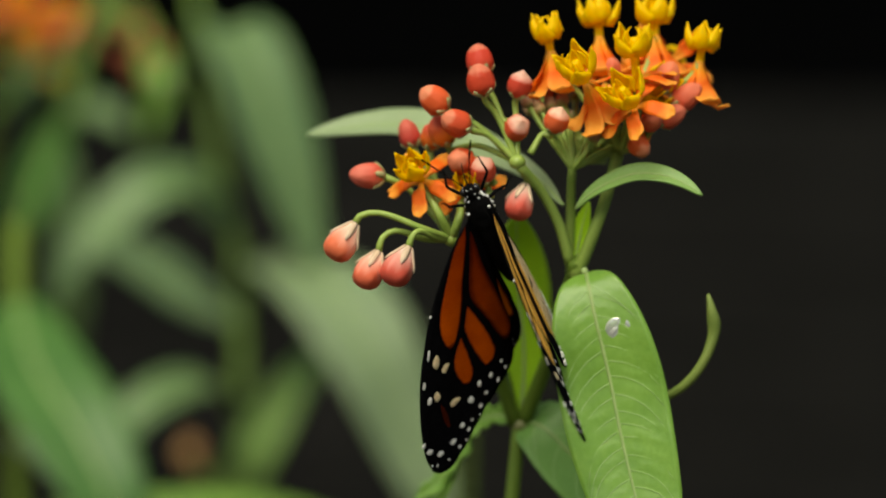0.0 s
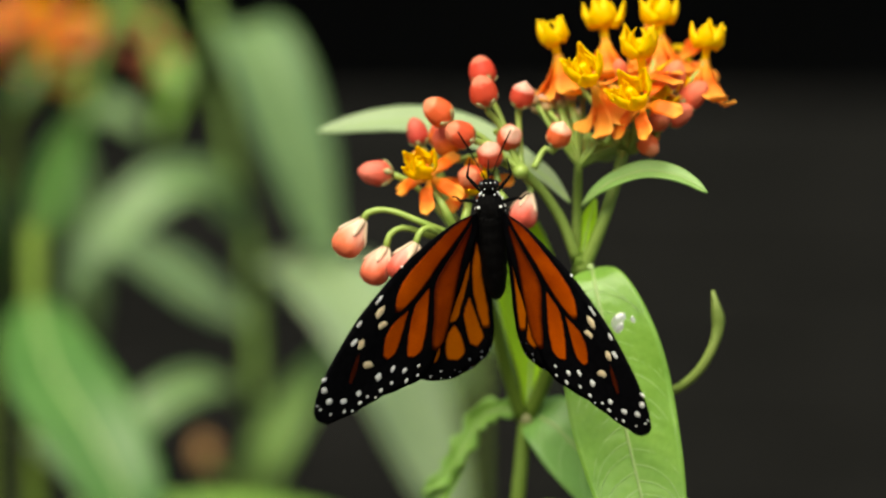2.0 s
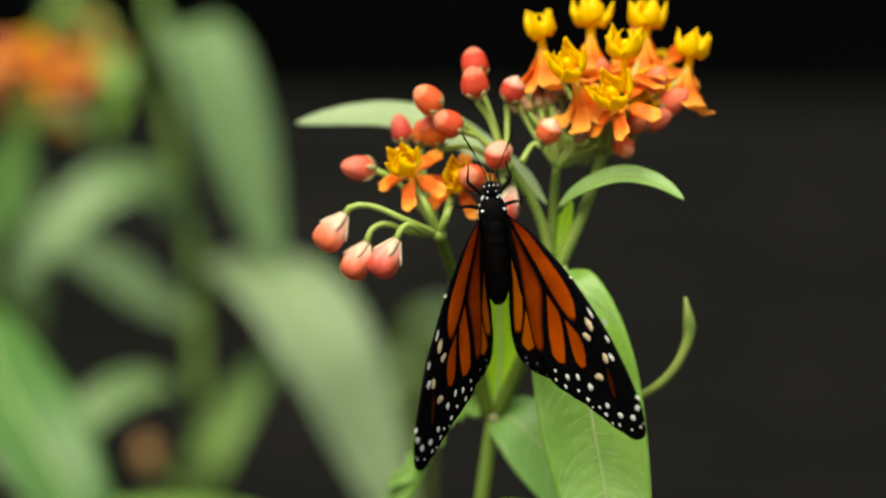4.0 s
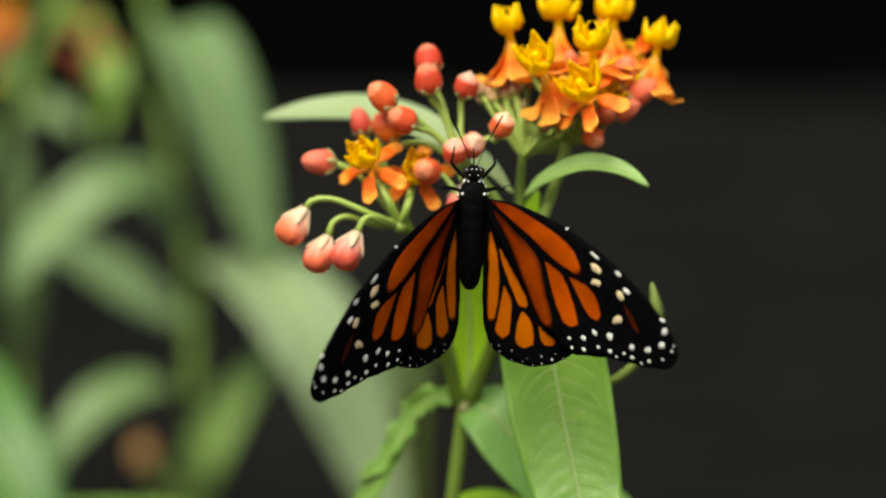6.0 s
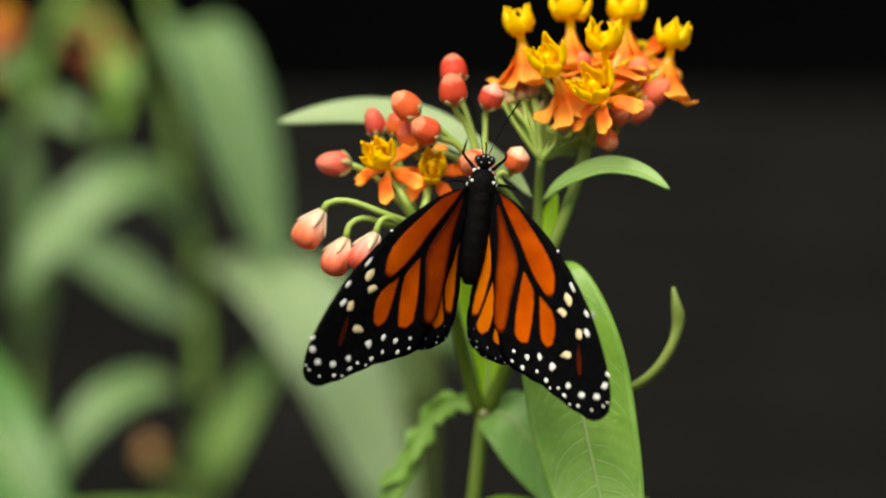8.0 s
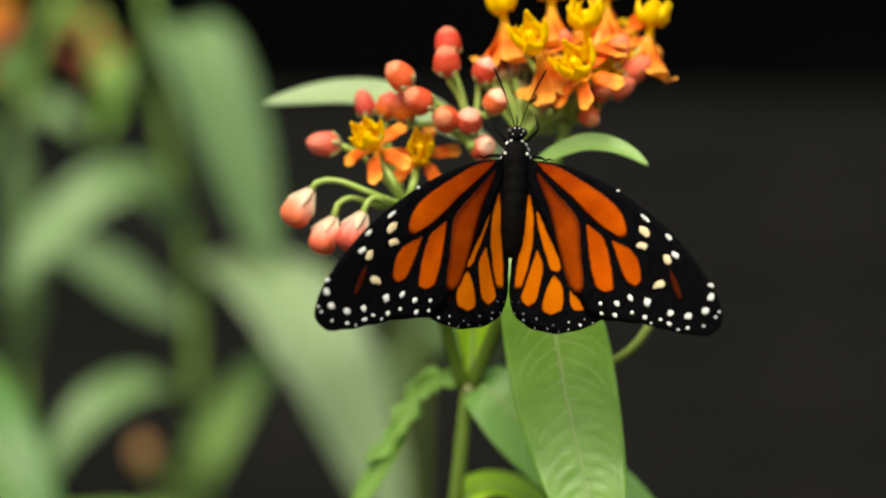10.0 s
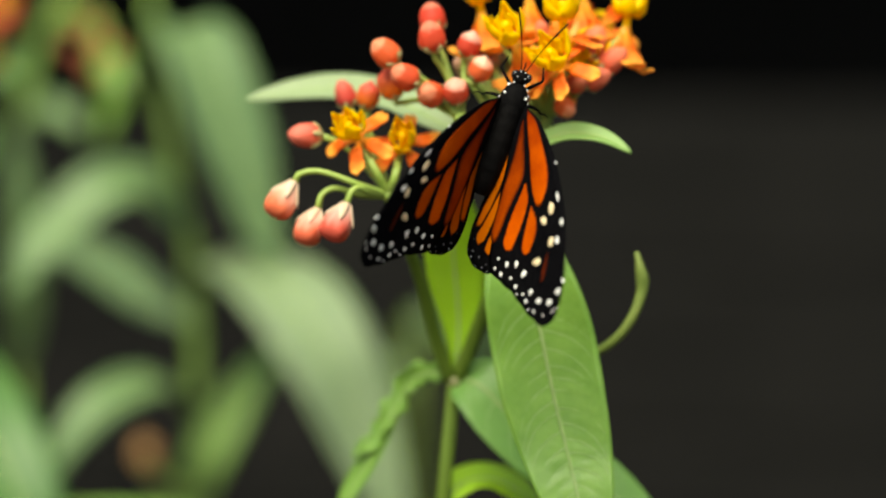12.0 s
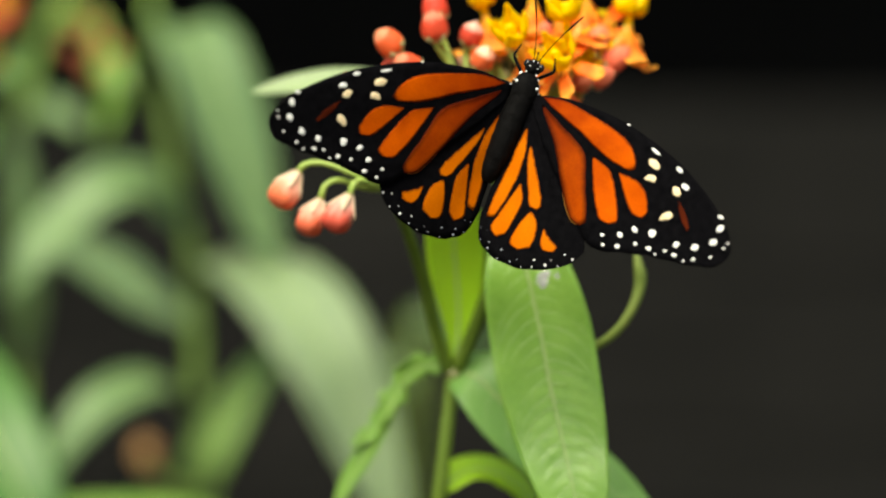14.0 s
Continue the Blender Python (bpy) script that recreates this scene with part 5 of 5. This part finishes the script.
        (10.4, 0.0156, 0.7160, 0.8710, 92.8, 7.8, 0.9, 50.5, 15.3, 36.0, 19.6, 0, -0.5, 6.6, -0.5, 7.6),
        (10.5, 0.0202, 0.7160, 0.8698, 92.0, 48.5, 16.0, 127.2, 10.0, 37.5, 3.0, -24, -0.5, 4.6, -0.5, 7.7),
        (10.6, 0.0189, 0.7160, 0.8698, 95.0, 40.0, 18.0, 112.0, 10.0, 50.0, 2.0, -16, 0.0, 5.0, -0.5, 7.7),
        (10.7, 0.0196, 0.7160, 0.8714, 94.0, 32.0, 17.0, 97.0, 10.0, 52.0, 3.0, -6, 0.0, 6.0, -0.5, 7.7),
        (10.8, 0.0170, 0.7160, 0.8717, 97.4, 19.3, 13.9, 60.0, 14.4, 45.3, 7.7, 0, -0.5, 7.3, -0.5, 7.7),
        (10.9, 0.0162, 0.7160, 0.8716, 93.6, 16.4, 7.1, 67.5, 11.5, 38.1, 12.6, 0, -0.5, 7.5, -0.5, 7.7),
        (11, 0.0165, 0.7160, 0.8733, 94.5, 18.1, -1.0, 57.9, 13.4, 59.1, 21.9, 0, -0.5, 7.7, -0.5, 7.7),
        (11.1, 0.0174, 0.7160, 0.8753, 92.3, 16.5, 0.8, 66.3, 14.0, 61.6, 19.6, 0, -0.5, 7.8, -0.5, 7.2),
        (11.2, 0.0183, 0.7160, 0.8753, 94.0, 16.8, 1.3, 69.6, 17.2, 71.3, 21.7, 0, -0.5, 8.0, -0.5, 6.6),
        (11.3, 0.0187, 0.7160, 0.8771, 93.9, 15.6, 2.1, 76.0, 18.8, 77.1, 21.0, 0, -0.5, 8.1, -0.5, 6.1),
        (11.4, 0.0175, 0.7160, 0.8779, 93.3, 14.4, 3.1, 88.5, 18.7, 80.7, 21.4, 0, -0.5, 8.3, -0.5, 5.5),
        (11.5, 0.0156, 0.7160, 0.8787, 96.2, 13.7, 3.9, 90.0, 24.6, 91.6, 23.7, 0, -0.5, 8.4, -0.5, 5.0),
        (11.7, 0.0158, 0.7160, 0.8779, 92.0, 16.3, 4.0, 90.6, 25.8, 95.6, 25.5, 0, -0.5, 8.7, -0.5, 10.0),
        (11.8, 0.0150, 0.7160, 0.8771, 91.0, 16.7, 4.5, 98.7, 28.3, 83.7, 27.4, 0, -0.5, 8.9, -0.5, 10.0),
        (12, 0.0139, 0.7160, 0.8786, 87.4, 19.2, 1.2, 63.2, 28.5, 61.0, 28.0, 0, -0.5, 9.1, -0.5, 10.0),
        (12.2, 0.0143, 0.7160, 0.8779, 86.5, 19.0, 1.6, 47.0, 15.7, 31.9, 6.9, 0, -0.5, 9.4, -0.5, 1.2),
        (12.3, 0.0116, 0.7160, 0.8781, 87.5, 21.2, 1.2, 30.8, 7.7, 31.6, 0.1, 0, -0.5, 9.6, -0.5, 0.6),
        (12.4, 0.0119, 0.7160, 0.8782, 90.2, 23.8, 0.9, 30.8, 4.8, 34.1, -2.6, 0, -0.5, 9.7, -0.5, 0.1),
        (12.5, 0.0149, 0.7160, 0.8806, 94.8, 28.1, 6.8, 27.5, 9.6, 35.8, -1.3, 0, -0.5, 9.9, -0.5, -0.5),
        (12.6, 0.0143, 0.7160, 0.8783, 94.7, 25.9, 2.6, 35.4, 7.9, 38.4, 2.3, 0, -0.5, 9.8, -0.5, -0.2),
        (12.7, 0.0145, 0.7160, 0.8775, 98.3, 26.7, 4.4, 50.5, 15.3, 47.6, 13.6, 0, -0.5, 9.8, -0.5, -0.0),
        (12.8, 0.0160, 0.7160, 0.8790, 95.1, 18.0, 10.1, 88.0, 24.9, 80.1, 27.0, 0, -0.5, 9.7, -0.5, 0.2),
        (13, 0.0134, 0.7160, 0.8818, 96.8, 16.2, 15.7, 90.3, 31.3, 90.2, 29.9, 0, -0.5, 9.6, -0.5, 10.0),
        (13.2, 0.0089, 0.7160, 0.8786, 92.0, 15.0, 11.1, 88.7, 32.5, 82.2, 30.6, 0, -0.5, 9.6, -0.5, 10.0),
        (13.3, 0.0104, 0.7160, 0.8789, 87.2, 15.1, 8.5, 81.6, 30.6, 83.5, 27.9, 0, -0.5, 9.5, -0.5, 10.0),
        (13.5, 0.0158, 0.7160, 0.8818, 85.2, 15.1, 3.4, 81.3, 33.5, 75.0, 31.0, 0, -0.5, 9.4, -0.5, 10.0),
        (13.6, 0.0149, 0.7160, 0.8813, 86.7, 16.7, 0.3, 72.5, 26.6, 56.2, 24.8, 0, -0.5, 9.4, -0.5, 10.0),
        (13.7, 0.0138, 0.7160, 0.8805, 90.3, 16.8, -0.9, 65.5, 26.8, 45.7, 20.0, 0, -0.5, 9.3, -0.5, 2.3),
        (13.8, 0.0156, 0.7160, 0.8806, 86.9, 18.2, -0.1, 46.0, 16.4, 27.2, 6.7, 0, -0.5, 9.3, -0.5, 2.5),
        (13.9, 0.0144, 0.7160, 0.8807, 87.3, 18.7, -0.5, 31.8, 9.1, 23.7, 0.0, 0, -0.5, 9.2, -0.5, 2.8),
        (14, 0.0160, 0.7160, 0.8808, 88.9, 22.6, 3.7, 25.5, 8.9, 27.6, -2.7, 0, -0.5, 9.2, -0.5, 3.0),
    ]
    walk(butterfly, [(r[0], pose(*r[1:7])) for r in flight])
    walk(fore_left, [(r[0], wing_pose(-1, r[7] + r[11], r[8])) for r in flight])
    walk(fore_right, [(r[0], wing_pose(1, r[9], r[10])) for r in flight])
    walk(hind_left, [(r[0], wing_pose(-1, r[7] + r[12], r[13])) for r in flight])
    walk(hind_right, [(r[0], wing_pose(1, r[9] + r[14], r[15])) for r in flight])
    # the milkweed sways: seconds, place in metres, lean in degrees
    sway = [
        (0, 0.0043, 0.7227, 0.8424, 0.21),
        (0.5, 0.0050, 0.7254, 0.8440, 1.41),
        (1, 0.0068, 0.7267, 0.8446, 1.52),
        (1.5, 0.0060, 0.7299, 0.8438, 1.11),
        (2, 0.0029, 0.7317, 0.8432, 0.45),
        (2.5, 0.0068, 0.7327, 0.8435, 2.66),
        (3, 0.0045, 0.7312, 0.8440, 2.06),
        (3.5, 0.0047, 0.7296, 0.8443, 2.27),
        (4, 0.0091, 0.7338, 0.8434, 2.69),
        (4.2, 0.0087, 0.7337, 0.8426, 2.70),
        (6.3, 0.0007, 0.7387, 0.8472, 1.17),
        (6.5, -0.0064, 0.7348, 0.8506, -0.74),
        (6.8, 0.0028, 0.7481, 0.8448, 0.65),
        (7, 0.0083, 0.7348, 0.8442, 4.81),
        (7.5, 0.0051, 0.7373, 0.8447, 1.66),
        (8, 0.0057, 0.7295, 0.8445, 1.31),
        (8.2, 0.0050, 0.7306, 0.8457, 2.15),
        (10.3, 0.0037, 0.7411, 0.8494, 0.83),
        (10.5, 0.0048, 0.7401, 0.8495, 1.04),
        (11, 0.0033, 0.7370, 0.8494, 0.64),
        (11.5, -0.0000, 0.7420, 0.8500, 0.00),
        (12, -0.0001, 0.7413, 0.8508, -0.05),
        (12.5, -0.0001, 0.7409, 0.8520, -0.12),
        (13, -0.0011, 0.7428, 0.8527, -0.02),
        (13.5, 0.0005, 0.7477, 0.8522, 0.66),
        (14, 0.0002, 0.7522, 0.8521, 0.94),
    ]
    walk(plant, [(t, pose(x, y, z, 0, lean, 0)) for t, x, y, z, lean in sway])
    # the umbels sway and sag under the butterfly: seconds, shift in mm, lean in degrees
    umbel_rows = {
        "left": (FORK, [
        (0, -0.46, -0.57, 0.4),
        (0.5, -0.10, -1.50, 1.7),
        (1.5, -0.63, -0.93, -0.1),
        (2, -0.69, -0.87, 0.7),
        (2.5, 0.16, -0.85, 0.7),
        (3, -0.22, -0.99, 0.8),
        (3.5, -0.17, -0.79, -0.8),
        (4, 0.28, -1.00, 0.4),
        (4.2, -0.21, -0.97, 0.0),
        (6.3, -0.90, -1.18, 0.0),
        (6.5, -0.57, 0.07, -0.9),
        (7, -0.59, -1.18, -1.5),
        (7.5, -0.91, -0.92, -0.4),
        (8, -0.90, -0.18, -1.3),
        (8.2, -0.96, -0.91, 0.0),
        (10.3, -0.04, -0.66, 0.0),
        (10.5, -0.16, -0.54, -0.2),
        (11, -0.01, -0.03, -0.6),
        (11.5, 0.00, -0.00, 0.0),
        (12, 0.10, 0.17, -0.7),
        (12.5, 0.22, 0.02, 0.0),
        (13, 0.52, 0.80, -1.0),
        (13.5, 0.26, 0.93, -1.6),
        (14, -0.10, 0.25, 0.0),
        ]),
        "middle": (MID, [
        (0, -2.63, -0.32, -5.1),
        (0.5, -1.65, -0.37, -5.5),
        (1, -1.86, -0.48, -4.8),
        (1.5, -1.50, -1.06, -6.7),
        (2, -3.35, -2.86, -6.3),
        (2.5, -2.27, -2.55, -5.5),
        (3, -2.22, -1.98, -4.8),
        (3.5, -2.10, -2.27, -5.3),
        (4, -2.03, -1.59, -4.3),
        (6.5, -4.53, -2.96, -3.8),
        (7, 0.80, -3.05, -3.5),
        (7.5, -1.62, -5.07, -2.4),
        (8, -3.30, -4.51, -1.8),
        (10.5, -1.33, -2.44, 0.9),
        (11, -1.07, -1.23, 0.9),
        (11.5, 0.00, -0.00, 0.0),
        (12, -0.21, 0.53, -0.7),
        (12.5, 0.56, 1.44, -1.8),
        (13, -0.22, 2.19, -0.6),
        (13.5, -0.25, 1.84, -1.3),
        (14, -0.52, 1.97, -1.4),
        ]),
        "right": (RIGHT, [
        (0, 0.51, 0.04, -0.9),
        (0.5, 0.76, 0.25, -0.5),
        (1, 0.53, 0.03, -1.9),
        (1.5, 1.09, -0.17, -1.9),
        (2, 1.22, -0.42, -3.2),
        (2.5, 1.03, -0.00, -1.9),
        (3, 0.67, 0.13, -0.6),
        (3.5, 0.56, 0.34, -0.1),
        (4, 0.43, 0.46, 0.3),
        (4.2, 0.64, 0.50, 0.0),
        (6.3, 1.54, -0.13, 0.0),
        (6.5, -0.71, 0.18, 1.5),
        (6.8, -0.02, -0.14, 0.0),
        (7, 0.70, 0.26, 0.9),
        (7.5, 1.04, -0.19, -1.8),
        (8, 0.40, -0.04, -0.4),
        (8.2, 1.18, 0.01, 0.0),
        (10.3, 0.51, 0.27, -0.4),
        (10.5, 0.14, 0.20, 0.3),
        (11, -0.05, 0.24, 0.5),
        (11.5, 0.00, -0.00, 0.0),
        (12, -0.31, 0.23, 0.9),
        (12.5, -0.40, 0.26, 1.2),
        (13, -0.42, 0.27, 0.7),
        (13.5, 0.46, -0.15, -1.7),
        (14, 0.50, -0.24, -1.8),
        ])}
    # four buds are pressed aside while the butterfly sits on them: seconds, shift across and up in mm
    push = {}
    for n, rows in (
            (5, [(0, -4.4, -4.5), (1, -7, -0.8), (2, -3.1, -5.8), (3, 1.0, -6.2), (4, 0, -7.5), (6.5, 0, -7), (8, 4.4, -3), (10.2, 0, 0)]),
            (6, [(0, -5.3, -7.3), (1, -6.5, -3.2), (2, -4.6, -2.3), (3, -6.5, -1.2), (4, -0.3, -3.8), (6.5, 0.5, -3.8), (8, 1.2, -5.2), (10.2, 0, 0)]),
            (8, [(0, 2.7, 1.7), (1, 2.4, 0.7), (4, 3.1, 0.7), (6.5, 3, 0.5), (8, 1.2, -3.5), (10.2, -1.7, 4)]),
            (9, [(0, -2.8, 8), (1, -4.4, 2.7), (2, -5.1, 8), (3, -4, 4), (4, -4, 3.5), (6.5, 1.5, 4.6), (8, -4, 3.5), (10.2, 0, 0)])):
        for ob in MID_PAIRS[n]:
            push[ob] = rows
    # the branch that bears the middle umbel bends with it
    x, y, z = v3((12.7, 11, 4.8))
    arm = v3(MID) - Vector((x, y, z))
    bends = [(t, math.degrees(math.atan2(arm.x + dx * MM, arm.z + dz * MM) - math.atan2(arm.x, arm.z))) for t, dx, dz, lean in umbel_rows["middle"][1]]
    walk(mid_branch, [(t, pose(x, y, z, 0, bend, 0) @ pose(-x, -y, -z)) for t, bend in bends])
    for name, (centre, rows) in umbel_rows.items():
        x, y, z = v3(centre)
        for ob in UMBELS[name]:
            rest = ob.matrix_basis.copy()
            walk(ob, [(t, place_at(push.get(ob), t) @ pose(x + dx * MM, y, z + dz * MM, 0, lean, 0) @ pose(-x, -y, -z) @ rest) for t, dx, dz, lean in rows])
    # the low milkweed leans over while the wind blows, then swings back
    walk(low, [(t, pose(x, 0, z)) for t, x, z in ((0, 0.011, 0.004), (2, 0.012, 0.003), (4, 0.013, 0.001), (4.8, 0.009, 0), (6.0, 0.001, 0), (6.5, 0, 0), (10, 0, -0.001), (14, 0, 0.002))])
    # the small pale leaf is pushed down by the butterfly's foot for a moment
    x, y, z = v3((13.6, 6, 15.6))
    walk(small_leaf, [(t, pose(x, y, z) @ pose(0, 0, 0, 0, dip, yaw) @ pose(-x, -y, -z)) for t, dip, yaw in ((0, 0, 0), (10.6, 0, 0), (10.8, 4, -9), (11.0, 11, -24), (11.15, 9, -19), (11.3, 4, -8), (11.5, 1, -2), (12.0, -1, 2), (12.5, -5, 12), (13, -1, 3), (13.5, 0, 0), (14, -7, 10))])
    # the flower stalk behind nods in the wind
    nod = [
        (0, -0.0068, -0.0034, 0),
        (1, -0.0056, -0.0034, 0),
        (1.5, -0.0060, -0.0054, 0),
        (2, -0.0060, -0.0070, 0),
        (2.5, 0.0135, -0.0185, 0),
        (3, 0.0190, -0.0230, 0),
        (3.5, 0.0190, -0.0220, 0),
        (4, 0.0119, -0.0209, 0),
        (6.5, -0.0153, -0.0020, 0),
        (7, -0.0173, -0.0010, 0),
        (7.5, -0.0153, -0.0060, 0),
        (8, -0.0159, -0.0060, 0),
        (10.5, -0.0139, -0.0020, 0),
        (11, -0.0163, 0.0000, 0),
        (12, -0.0143, 0.0010, 0),
        (12.5, -0.0147, -0.0020, 0),
        (13, -0.0143, -0.0020, 0),
        (14, -0.0143, 0.0010, 0),
    ]
    walk(nodding, [(t, pose(x, 0, z, 0, lean, 0)) for t, x, z, lean in nod])


motions()
